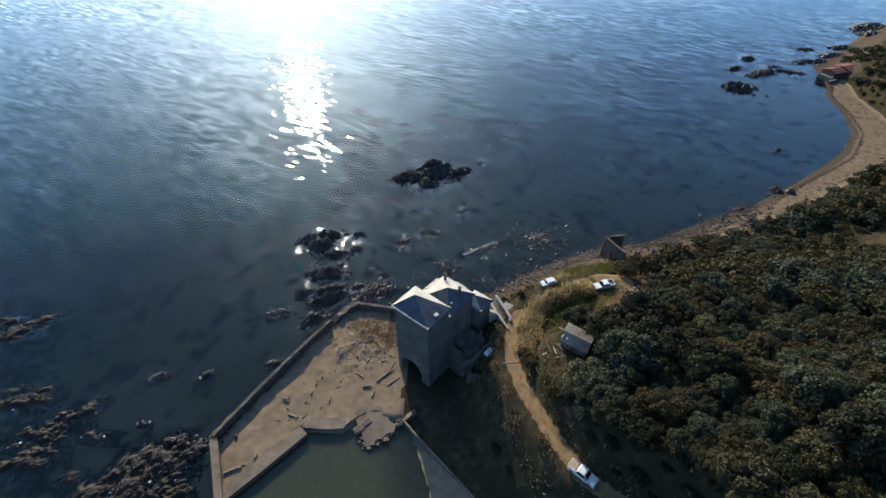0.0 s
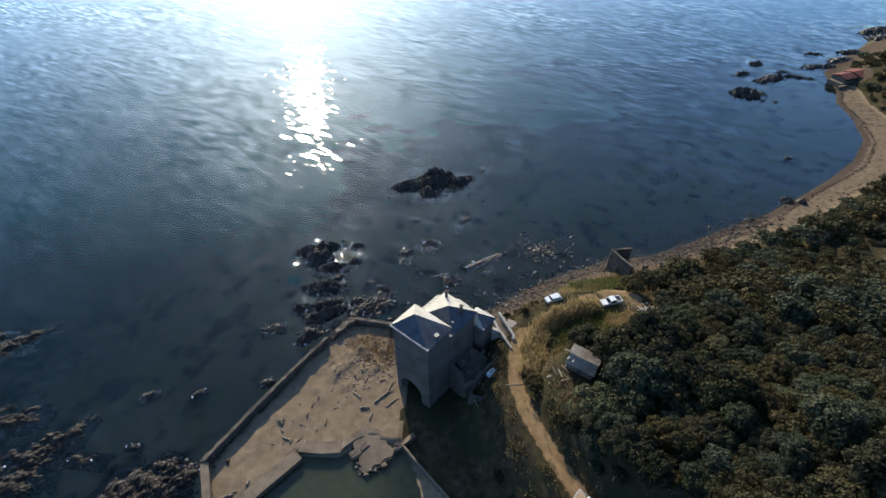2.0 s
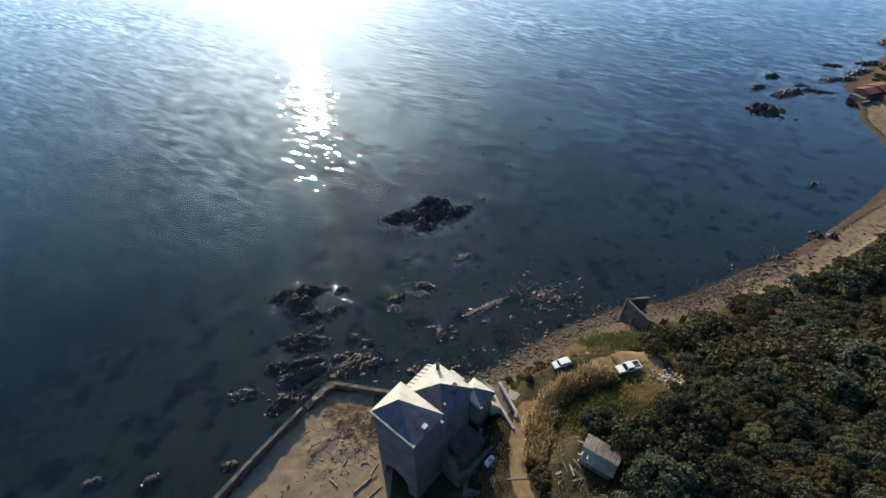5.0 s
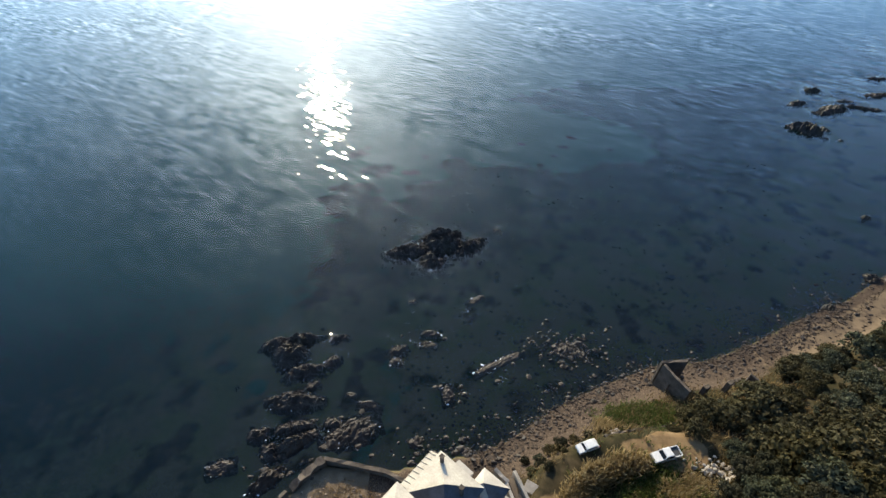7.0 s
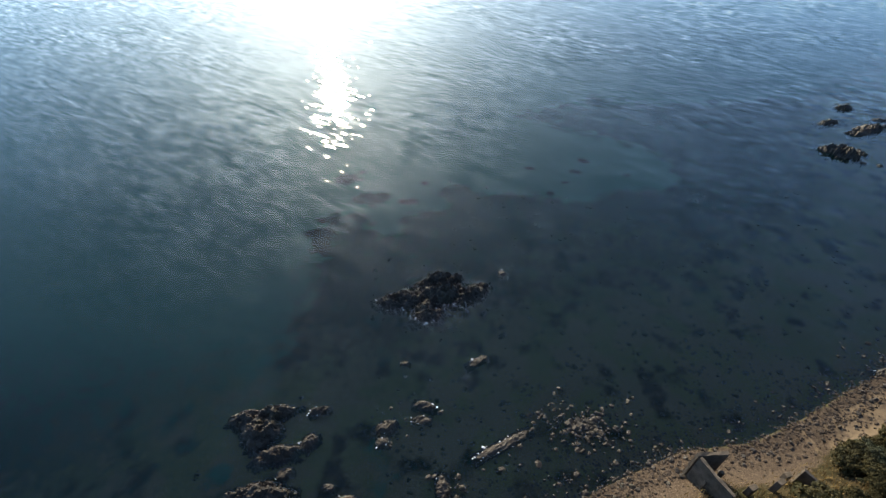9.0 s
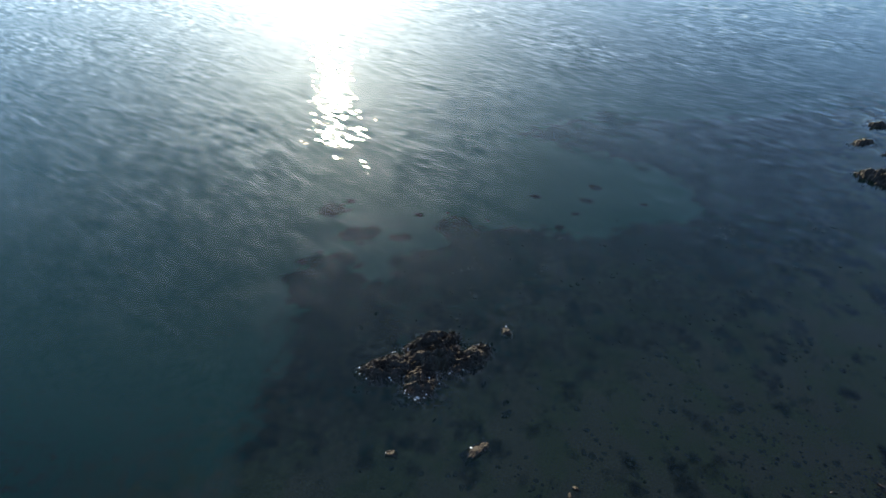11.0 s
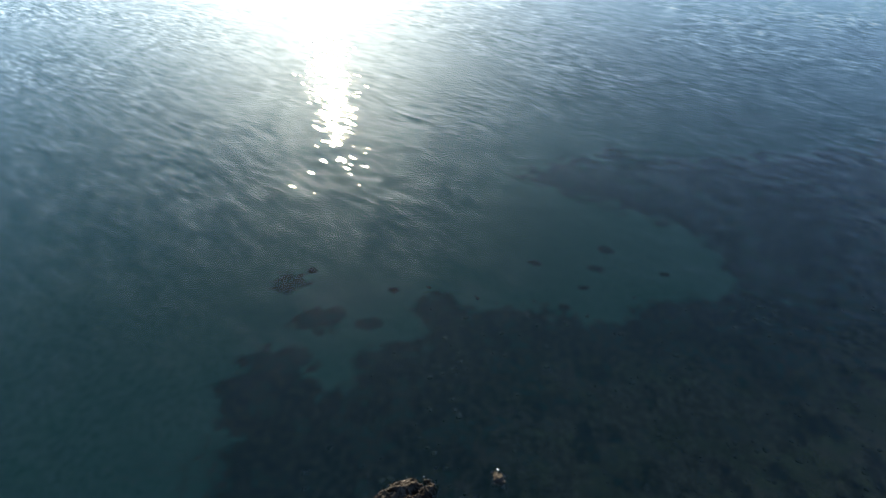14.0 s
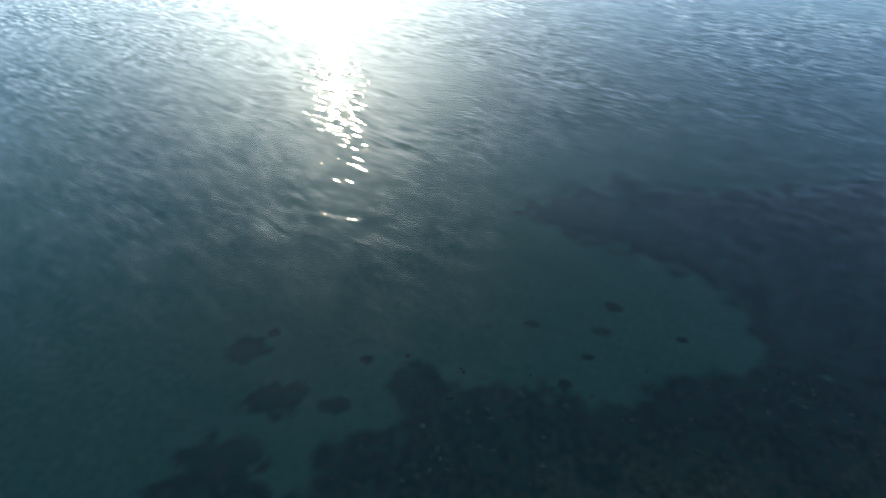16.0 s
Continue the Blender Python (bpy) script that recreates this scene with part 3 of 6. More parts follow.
def make_sea():
    gx, gy = np.meshgrid(spaced(-90, 160, 2.0), spaced(18, 225, 2.0))
    h, land, sea, rd, beach, quay = survey(gx, gy)
    m = Mat("sea_water")
    n = m.n
    n.remove(m.p)
    depth = m.attr("depth")["Color"]
    ds = n.new("ShaderNodeSeparateColor")
    m.link(depth, ds.inputs[0])
    # slopes of the waves: long swell, chop, ripples, and the broken water round the rocks
    gust = m.math("ADD", 0.55, m.math("MULTIPLY", m.step(m.noise(0.02, 3), 0.3, 0.7), 0.9))
    layers = [(m.noise(0.2, 2, 0.5, stretch=(2.6, 0.9, 1, -30), colour=True), (0.06, 0.08), gust),
              (m.noise(0.5, 1, 0.5, stretch=(2.6, 0.75, 1, -26), colour=True), (0.25, 0.25), gust),
              (m.noise(1.1, 2, 0.6, colour=True), (1.1, 1.1), ds.outputs[2])]
    way = None
    for tex, (ax, ay), amount in layers:
        v = m.vec("SUBTRACT", tex, (0.5, 0.5, 0.5))
        v = m.vec("MULTIPLY", v, (ax, ay, 0.0))
        if amount != 1.0:
            v = m.vec("SCALE", v, amount)
        way = v if way is None else m.vec("ADD", way, v)
    nor = m.vec("NORMALIZE", m.vec("ADD", way, (0, 0, 1)))
    fres = m.node("ShaderNodeFresnel", IOR=1.35)
    m.link(nor, fres.inputs["Normal"])
    gloss = m.node("ShaderNodeBsdfGlossy", Roughness=0.11)
    gloss.distribution = "BECKMANN"
    m.link(nor, gloss.inputs["Normal"])
    clear = n.new("ShaderNodeBsdfTransparent")
    m.link(m.mix(m.step(ds.outputs[0], 0.0, 0.14), (0.92, 0.95, 0.9), (0.78, 0.82, 0.64)), clear.inputs[0])
    body = n.new("ShaderNodeBsdfDiffuse")
    patch = m.noise(0.012, 3)
    tone = m.mix(m.step(patch, 0.35, 0.65), (0.008, 0.106, 0.148), (0.011, 0.123, 0.16))
    tone = m.mix(ds.outputs[1], tone, (0.06, 0.068, 0.042))
    m.link(tone, body.inputs[0])
    inner = n.new("ShaderNodeMixShader")
    m.link(ds.outputs[0], inner.inputs[0])
    m.link(clear.outputs[0], inner.inputs[1])
    m.link(body.outputs[0], inner.inputs[2])
    top = n.new("ShaderNodeMixShader")
    m.link(fres.outputs[0], top.inputs[0])
    m.link(inner.outputs[0], top.inputs[1])
    m.link(gloss.outputs[0], top.inputs[2])
    m.link(top.outputs[0], n["Material Output"].inputs[0])
    keep = (h < 0.6)
    keep = keep[:-1, :-1] | keep[1:, :-1] | keep[:-1, 1:] | keep[1:, 1:]
    me, used = grid_mesh("water", gx, gy, np.zeros(gx.shape), keep, m.m)
    dep = np.maximum(-h.ravel()[used], 0)
    x, y = gx.ravel()[used], gy.ravel()[used]
    murk = (1 - np.exp(-dep / 9.0)) ** 2.2
    pool = ((x > -31) & (x < 4) & (y < 41)) * 1.0
    murk = np.where(pool > 0, 0.12 + 0.4 * dep, murk)
    stir = np.zeros(x.shape)
    for rx, ry, a, b in [(-4.0, 114.2, 9.0, 5.2), (-28, 82.2, 5.5, 4.5), (-22.8, 66.8, 4.0, 3.0)] + [q[:4] for q in REEF + LOW_REEF]:
        stir = np.maximum(stir, 1 - smooth(np.hypot(x - rx, y - ry), 0.7 * a + 0.5, 0.9 * a + 4.5))
    stir = stir * smooth(fbm(x / 3, y / 3, 61), 0.3, 0.6)
    colour_layer(me, "depth", np.stack([murk, pool, stir * (pool < 0.5)], 1))
    tagged(new("water", me), "calm blue-green sea with small ripples", "sea", kind="structure")


make_ground()
make_sea()


# ---- rocks ----
FOAM_SPOTS = []


def outcrop(x0, y0, rx, ry, turn, high, seed, label="", name="rock_outcrop", cat="rock", base=None, mat=None, broken=False, lobes=()):
    """A jagged reef rock with tilted layers, as one mesh that goes on under water. lobes: x, y, half sizes, turn and height of its masses."""
    res = min(0.22, max(0.11, min(rx, ry) / 9)) if x0 < 90 else min(0.35, max(0.2, min(rx, ry) / 8))
    if rx > 7.5 and x0 > 90:
        res = 0.6
    us = np.arange(-rx * 1.3, rx * 1.3 + res, res)
    vs = np.arange(-ry * 1.45, ry * 1.45 + res, res)
    u, v = np.meshgrid(us, vs)
    warp = 0.6 * (fbm(u / max(rx * 0.4, 0.9) + seed, v / max(ry * 0.45, 0.8), seed, 4) - 0.5) + 0.4 * (fbm(u / 0.9, v / 0.8 + seed, seed + 1, 3) - 0.5)
    if lobes:
        r, prof = np.full(u.shape, 9.0), np.full(u.shape, -3.0)
        for lx, ly, la, lb, lt, lh in lobes:
            c, q = math.cos(radians(lt)), math.sin(radians(lt))
            du, dv = u - (lx - x0), v - (ly - y0)
            ri = np.hypot((du * c + dv * q) / la, (-du * q + dv * c) / lb) + warp * 0.6
            r = np.minimum(r, ri)
            prof = np.maximum(prof, lh / high * (1 - np.clip(ri, 0, 2) ** 2.2))
    else:
        r = np.hypot(u / rx, v / ry) + warp * 1.3
        prof = 1 - np.clip(r, 0, 2) ** 1.9
    a = radians(28 + 17 * math.sin(seed))
    s, c = u * math.cos(a) + v * math.sin(a), -u * math.sin(a) + v * math.cos(a)
    ridge = 1 - np.abs(2 * fbm(s / 3.0 + 9 * seed, c / 1.15, seed + 5, 3) - 1) * 2.2
    crag = 1 - np.abs(2 * fbm(s / 1.0, c / 0.42 + seed, seed + 9, 3) - 1)
    lump = fbm(u / 1.5 + seed, v / 1.2, seed + 14, 3)
    z = high * (prof * (0.5 + 0.5 * ridge) + (0.6 if lobes else 0.8) * (lump - 0.5) + 0.55 * (crag - 0.68)) + 0.5 * (0.55 - np.abs(2 * fbm(u / 0.6, v / 0.5, seed + 2, 3) - 1) * 2) * 0.5 * min(1, high)
    ledge = 0.34 * min(1.0, high)
    z = 0.55 * z + 0.45 * ledge * (np.floor(z / ledge) + smooth(z / ledge - np.floor(z / ledge), 0.55, 1.0))
    if broken:
        z = high * (1.15 * prof + 3.6 * (lump - 0.6) + 0.9 * (crag - 0.72)) + 0.22 * (fbm(u / 0.45, v / 0.35, seed + 2, 2) - 0.5)
        z = np.minimum(z, high * (0.75 + 0.5 * crag))
    z = np.where(r > 1.15, np.minimum(z, -0.12), z)
    z = np.maximum(z, -1.1)
    keep = (z > -0.9)
    keep = keep[:-1, :-1] | keep[1:, 1:]
    j = res * 0.3
    u2, v2 = u + j * (vnoise(u * 7.1, v * 7.3, seed) - 0.5), v + j * (vnoise(u * 6.7, v * 6.9, seed + 3) - 0.5)
    me, _ = grid_mesh(name, u2, v2, z, keep, mat or ROCK, smooth=False)
    ob = new(name, me)
    ob.matrix_world = pose(x0, y0, 0.0 if base is None else base, 0, 0, turn)
    # broken water along the weather side
    edge = (z > -0.3) & (z < 0.02) & (r < 1.4)
    ct, st = math.cos(radians(turn)), math.sin(radians(turn))
    wx, wy = x0 + u * ct - v * st, y0 + u * st + v * ct
    side = (-0.75 * (wx - x0) - 0.65 * (wy - y0)) / rx
    rough = fbm(wx / 1.6, wy / 1.6, 77, 3) + 0.12 * np.clip(side, -1, 1)
    edge &= (rough > (0.56 if not broken else 0.63)) & (x0 < 90)
    FOAM_SPOTS.extend(zip(wx[edge].tolist(), wy[edge].tolist()))
    return tagged(ob, label or "jagged dark brown reef rock standing in the sea", cat, "reef rocks")


def make_reef():
    outcrop(-4.0, 114.2, 11.0, 7.5, 0, 2.4, 11, "large jagged brown rock islet ringed by sea", "rock_islet", "islet",
            lobes=((-3.9, 118.4, 4.4, 1.9, 24, 2.6), (-10.4, 112.5, 4.6, 2.3, 20, 1.5), (-3.2, 115.3, 6.0, 3.0, 8, 2.1), (-4.9, 109.8, 2.8, 2.4, 28, 1.1), (3.2, 115.4, 4.2, 1.9, 38, 1.3)))
    outcrop(-28.0, 82.2, 6.0, 5.2, 0, 1.8, 17, "large craggy dark rock rising from the sea",
            lobes=((-31.2, 84.4, 2.6, 1.3, 15, 1.2), (-27.4, 85.6, 3.3, 1.1, 22, 1.7), (-28.4, 82.4, 2.7, 2.8, 0, 1.9), (-24.8, 79.2, 3.0, 1.2, 25, 1.0)))
    outcrop(-22.8, 66.8, 4.4, 3.6, 0, 1.6, 19, "large craggy dark rock rising from the sea",
            lobes=((-22.6, 66.0, 3.8, 1.2, 38, 1.6), (-23.4, 68.6, 2.8, 1.1, 15, 1.1), (-25.6, 64.6, 1.4, 1.2, 0, 0.8)))
    for i, (x, y, rx, ry, turn, high) in enumerate(REEF):
        lab = "long low reef rock breaking the water" if rx > 2.4 * ry else ("large craggy dark rock rising from the sea" if high > 1.5 else "")
        outcrop(x, y, rx, ry, turn, high * 1.05, 20 + i, lab)
    for i, (x, y, rx, ry, turn, high) in enumerate(LOW_REEF):
        outcrop(x, y, rx * 1.15, ry * 1.2, turn, high * 0.8, 120 + i, "low broken weedy reef just above the water", mat=REEFROCK, broken=True)


def boulder_mesh(seed, mat, name="boulder", fineness=2):
    bm = bmesh.new()
    bmesh.ops.create_icosphere(bm, subdivisions=fineness, radius=1)
    rnd = random.Random(seed)
    cuts = [(Vector((rnd.gauss(0, 1), rnd.gauss(0, 1), rnd.gauss(0, 1))).normalized(), rnd.uniform(0.42, 0.78)) for _ in range(9)]
    for v in bm.verts:
        for n, d in cuts:
            over = v.co.dot(n) - d
            if over > 0:
                v.co -= n * over * 0.96
        v.co *= 1 + 0.18 * noise.noise(v.co * 2.1 + Vector((seed, 0, 0)))
        v.co.z *= 0.72
    me = bpy.data.meshes.new(name)
    bm.to_mesh(me)
    bm.free()
    me.materials.append(mat)
    return me


def joined_stones(name, spots, mat, label, seed=3, fineness=2):
    """Many stones in one mesh: rows of x, y, z, size."""
    rnd = random.Random(seed)
    shapes = []
    for k in range(5):
        me = boulder_mesh(seed * 10 + k, mat, "shape", fineness)
        co = np.array([v.co[:] for v in me.vertices])
        fa = np.array([p.vertices[:] for p in me.polygons])
        shapes.append((co, fa))
        bpy.data.meshes.remove(me)
    V, Fs, n = [], [], 0
    for x, y, z, s in spots:
        co, fa = shapes[rnd.randrange(5)]
        a = rnd.uniform(0, 6.28)
        rot = np.array([[math.cos(a), -math.sin(a), 0], [math.sin(a), math.cos(a), 0], [0, 0, 1]])
        V.append(co @ rot.T * np.array([s * rnd.uniform(0.8, 1.4), s, s * rnd.uniform(0.6, 1.0)]) + np.array([x, y, z]))
        Fs.append(fa + n)
        n += len(co)
    me = mesh_from(name, np.concatenate(V), np.concatenate(Fs), mat)
    return tagged(new(name, me), label, "stones", kind="stuff")


def along(pts, f):
    """A point at the fraction f of a plan line, with its side way."""
    run = [math.hypot(b[0] - a[0], b[1] - a[1]) for a, b in zip(pts, pts[1:])]
    d = f * sum(run)
    for (a, b), ln in zip(zip(pts, pts[1:]), run):
        if d <= ln:
            k = d / ln
            return a[0] + (b[0] - a[0]) * k, a[1] + (b[1] - a[1]) * k, -(b[1] - a[1]) / ln, (b[0] - a[0]) / ln
        d -= ln
    return (*pts[-1], 0, 1)


SUNKSTONE = weathered("weedy_sunken_stone", (0.035, 0.031, 0.02), (0.1, 0.086, 0.052), 0.6, 4.0, 0.9, 0.08)
WRACKDARK = weathered("dark_dried_wrack", (0.03, 0.022, 0.015), (0.08, 0.058, 0.038), 1.5, 6.0, 0.95, 0.1)


def vclump(x, y):
    return float(fbm(np.array([x / 9]), np.array([y / 6]), 71)[0])


def weedy(x, y, poly):
    return bool(inside(np.array([x]), np.array([y - 3.0]), poly)[0])


def make_stones():
    rnd = random.Random(5)
    near = SHORE[2:11]
    spots, big = [], []
    for i in range(4600):
        f = rnd.random() ** 1.15
        x, y, sx, sy = along(near, f)
        off = rnd.gauss(-0.6, 2.2)
        x, y = x + sx * off, y + sy * off
        s = abs(rnd.gauss(0, 0.16)) + 0.06
        (big if s > 0.45 and len(big) < 150 else spots).append((x, y, s))
    for i in range(760):
        a, r = rnd.uniform(0, 6.28), abs(rnd.gauss(0, 0.6))
        x, y = 22.5 + 8.5 * r * math.cos(a), 88.3 + 4.6 * r * math.sin(a)
        s = abs(rnd.gauss(0, 0.24)) + 0.14
        (big if s > 0.5 and len(big) < 230 else spots).append((x, y, s * 0.8))
    for cx, cy, w, n in ((-9, 84.5, 2.0, 22), (-3, 88.6, 2.5, 18), (-16, 69.5, 3.2, 70), (3.5, 74.5, 3.0, 30), (-24, 62, 2.2, 26), (-2.5, 66.5, 2.6, 110), (4, 68, 2.5, 60), (14, 80, 4, 30), (1.0, 77, 1.2, 16), (-20.5, 62.5, 1.6, 26), (92, 112, 3, 24), (80, 106, 3, 40), (-37, 34, 2.2, 24)):
        for i in range(n):
            spots.append((cx + rnd.gauss(0, w), cy + rnd.gauss(0, w * 0.7), abs(rnd.gauss(0, 0.25)) + 0.15))
    xs, ys = np.array([p[0] for p in spots + big]), np.array([p[1] for p in spots + big])
    hs = survey(xs, ys)[0]
    rows = [(x, y, max(h, -0.14) + s * 0.12, s) for (x, y, s), h in zip(spots + big, hs)]
    keep = [r for r in rows[:len(spots)] if not (-8.5 < r[0] < 9 and r[1] < 64)]
    dry = [r for r in keep if r[2] - r[3] * 0.12 > -0.02]
    wet = [r for r in keep if r[2] - r[3] * 0.12 <= -0.02]
    joined_stones("shore_stones", dry, STONE, "grey and brown stones scattered along the waterline", 3, 1)
    joined_stones("wet_stones", wet, ROCK, "dark wet stones breaking the shallow water", 4, 1)
    shapes = [boulder_mesh(60 + k, ROCK) for k in range(7)]
    for x, y, z, s in rows[len(spots):]:
        ob = new("boulder", shapes[rnd.randrange(7)])
        ob.matrix_world = pose(x, y, z, 0, 0, rnd.uniform(0, 360)) @ Matrix.Diagonal((s * rnd.uniform(0.9, 1.3), s, s * rnd.uniform(0.7, 1.0), 1))
        tagged(ob, "rounded dark brown boulder lying at the waterline", "boulder", "shore boulders")
    sunk = []
    for i in range(800):
        x, y, sx, sy = along(SHORE[1:10], rnd.random())
        off = 2 + abs(rnd.gauss(0, 13))
        x, y = x + sx * off, y + sy * off
        sunk.append((x, y, abs(rnd.gauss(0, 0.2)) + 0.12))
    hs = survey(np.array([p[0] for p in sunk]), np.array([p[1] for p in sunk]))[0]
    joined_stones("submerged_stones", [(x, y, h + 0.1 * s, s) for (x, y, s), h in zip(sunk, hs) if h < -0.3], SUNKSTONE, "pale stones lying on the shallow sea bed", 7)
    deep = []
    for i in range(1700):
        x, y = rnd.uniform(-12, 95), rnd.uniform(92, 168)
        if vclump(x, y) > rnd.uniform(0.35, 0.75) and (weedy(x, y, WEED[0]) or weedy(x, y, WEED[1])):
            deep.append((x, y, abs(rnd.gauss(0, 0.25)) + 0.15))
    hs = survey(np.array([p[0] for p in deep]), np.array([p[1] for p in deep]))[0]
    joined_stones("seabed_stones", [(x, y, h + 0.15 * s, s) for (x, y, s), h in zip(deep, hs) if h < -0.3], SUNKSTONE, "dark weedy stones scattered over the sea bed", 8, 1)
    # far beach: wrack along the waterline, stones at its upper edge
    bay, wrack, edge = SHORE[8:18], [], []
    for i in range(2600):
        x, y, sx, sy = along(bay, rnd.random())
        off = -2.6 - 0.9 * math.sin(x * 0.11) + rnd.gauss(0, 0.3)
        wrack.append((x + sx * off, y + sy * off, abs(rnd.gauss(0, 0.07)) + 0.06))
    for i in range(700):
        x, y, sx, sy = along(bay, rnd.random())
        wide = float(np.interp(x, [60, 75, 85, 110, 135, 150, 170], [4, 6.5, 6, 7, 11, 14, 9]))
        off = -wide - 0.5 + rnd.gauss(0, 1.0) if i % 2 else rnd.gauss(0, 0.8)
        edge.append((x + sx * off, y + sy * off, abs(rnd.gauss(0, 0.2 if i % 2 else 0.1)) + 0.08))
    for name, rows, mat, lab in (("beach_wrack", wrack, WRACKDARK, "dark brown line of dried wrack on a beach"), ("beach_stones", edge, STONE, "grey-brown stones strewn over a beach")):
        hs = survey(np.array([p[0] for p in rows]), np.array([p[1] for p in rows]))[0]
        joined_stones(name, [(x, y, max(h, -0.2) + 0.1 * s, s) for (x, y, s), h in zip(rows, hs)], mat, lab, 15, 1)


def make_foam():
    """Small flat flecks of foam on the water, in one mesh."""
    rnd = random.Random(41)
    verts, faces = [], []
    for x, y in FOAM_SPOTS:
        if rnd.random() > (0.22 if math.hypot(x + 6, y - 112.5) < 11 else 0.04):
            continue
        n, r0, ang = 6, abs(rnd.gauss(0, 0.06)) + 0.035, rnd.uniform(0, 6.28)
        x, y = x + rnd.gauss(0, 0.16), y + rnd.gauss(0, 0.16)
        first = len(verts)
        verts.append((x, y, 0.035 + 0.2 * r0))
        for k in range(n):
            q = r0 * rnd.uniform(0.6, 1.4)
            verts.append((x + 1.3 * q * math.cos(ang + k * 1.047), y + q * math.sin(ang + k * 1.047), 0.015))
        faces += [(first, first + 1 + k, first + 1 + (k + 1) % n) for k in range(n)]
    me = mesh_from("sea_foam", verts, faces, FOAM)
    tagged(new("sea_foam", me), "white flecks of foam round sea rocks", "foam", kind="stuff")


make_reef()
make_foam()
make_stones()


# ---- tower and its court ----
U, V = Vector((0.80, -0.60, 0)), Vector((0.60, 0.80, 0))
T0 = Vector((-7.75, 50.6, 0))  # outer corner of the high block


def tow(u, v, z=0.0):
    p = T0 + U * u + V * v
    return Vector((p.x, p.y, z))


TOW = Matrix(((U.x, V.x, 0, T0.x), (U.y, V.y, 0, T0.y), (0, 0, 1, 0), (0, 0, 0, 1)))


LEAN = Matrix(((1, 0, -0.035, 0.035 * 16), (0, 1, 0.045, -0.045 * 16), (0, 0, 1, 0), (0, 0, 0, 1)))  # the old tower is out of plumb


def arch_wall(width, z0, z1, thick, a0, a1, spring, rise):
    """A wall panel in x and z with an arched opening through it; y is its thickness."""
    bm = bmesh.new()
    n = 12
    arc = [((a0 + a1) / 2 - math.cos(math.pi * i / n) * (a1 - a0) / 2, spring + math.sin(math.pi * i / n) * rise) for i in range(n + 1)]
    for y in (0.0, thick):
        low_l = [bm.verts.new((x, y, z)) for x, z in ((0, z0), (a0, z0), (a0, spring), (0, spring))]
        low_r = [bm.verts.new((x, y, z)) for x, z in ((a1, z0), (width, z0), (width, spring), (a1, spring))]
        bm.faces.new(low_l), bm.faces.new(low_r)
        av = [bm.verts.new((x, y, z)) for x, z in arc]
        tv = [bm.verts.new((x, y, z1)) for x, z in arc]
        for i in range(n):
            bm.faces.new((av[i], av[i + 1], tv[i + 1], tv[i]))
        for pts in (((0, spring), (a0, spring), (a0, z1), (0, z1)), ((a1, spring), (width, spring), (width, z1), (a1, z1))):
            bm.faces.new([bm.verts.new((x, y, z)) for x, z in pts])
    ring = [(a0, z0)] + arc + [(a1, z0)]
    for (xa, za), (xb, zb) in zip(ring, ring[1:]):
        bm.faces.new([bm.verts.new(p) for p in ((xa, 0, za), (xb, 0, zb), (xb, thick, zb), (xa, thick, za))])
    for xa in (0, width):
        bm.faces.new([bm.verts.new(p) for p in ((xa, 0, z0), (xa, thick, z0), (xa, thick, z1), (xa, 0, z1))])
    bm.faces.new([bm.verts.new(p) for p in ((0, 0, z1), (width, 0, z1), (width, thick, z1), (0, thick, z1))])
    bmesh.ops.remove_doubles(bm, verts=bm.verts[:], dist=0.001)
    return bm


def hip_roof(parent, u0, u1, v0, v1, eave, apex, au, av, label, thick=0.22, shaded=(0, 1), edged=(0,)):
    """A low pyramid roof of four slopes with an edge of its own; the slopes listed last are coloured darker for shade.
    """
    k = 6
    corners = [(u0, v0), (u1, v0), (u1, v1), (u0, v1)]
    rnd = random.Random(int(u1 * 10))
    rim = []
    for (a, b), (c, d) in zip(corners, corners[1:] + corners[:1]):
        rim += [(a + (c - a) * i / k, b + (d - b) * i / k, eave + rnd.uniform(-0.03, 0.03)) for i in range(k)]
    for side in range(4):
        bm = bmesh.new()
        top, foot = bm.verts.new((au, av, apex)), bm.verts.new((au, av, eave - thick))
        row = [rim[(side * k + i) % len(rim)] for i in range(k + 1)]
        hi = [bm.verts.new(p) for p in row]
        lo = [bm.verts.new((p[0], p[1], eave - thick)) for p in row]
        for i in range(k):
            bm.faces.new((hi[i], hi[i + 1], top))
            bm.faces.new((lo[i], lo[i + 1], hi[i + 1], hi[i]))
            bm.faces.new((lo[i + 1], lo[i], foot))
        bm.transform(LEAN @ TOW)
        # shade of the slopes off the sun is put into their colour
        dark = side in shaded
        part("roof_slope", bm, ROOFSHADE if dark else ROOFING, parent, "roof slope with shade in its dark blue colour" if dark else label).matrix_parent_inverse = Matrix.Translation(parent.location).inverted()
    bm = bmesh.new()
    w = 0.34
    for side in edged:
        (a, b), (c, d) = corners[side], corners[(side + 1) % 4]
        ln = math.hypot(c - a, d - b)
        m = Matrix.Translation((a, b, eave)) @ Matrix.Rotation(math.atan2(d - b, c - a), 4, "Z")
        n = max(4, int(ln / 0.45))
        for i in range(n):
            s0, s1 = ln * i / n, ln * (i + 0.94) / n
            box(s0, s1, -0.08, w, -0.16 + rnd.uniform(0, 0.03), 0.1 + rnd.uniform(0, 0.05), bm, m)
    bm.transform(LEAN @ TOW)
    part("roof_edging", bm, EDGING, parent, "row of worn pale edge stones").matrix_parent_inverse = Matrix.Translation(parent.location).inverted()


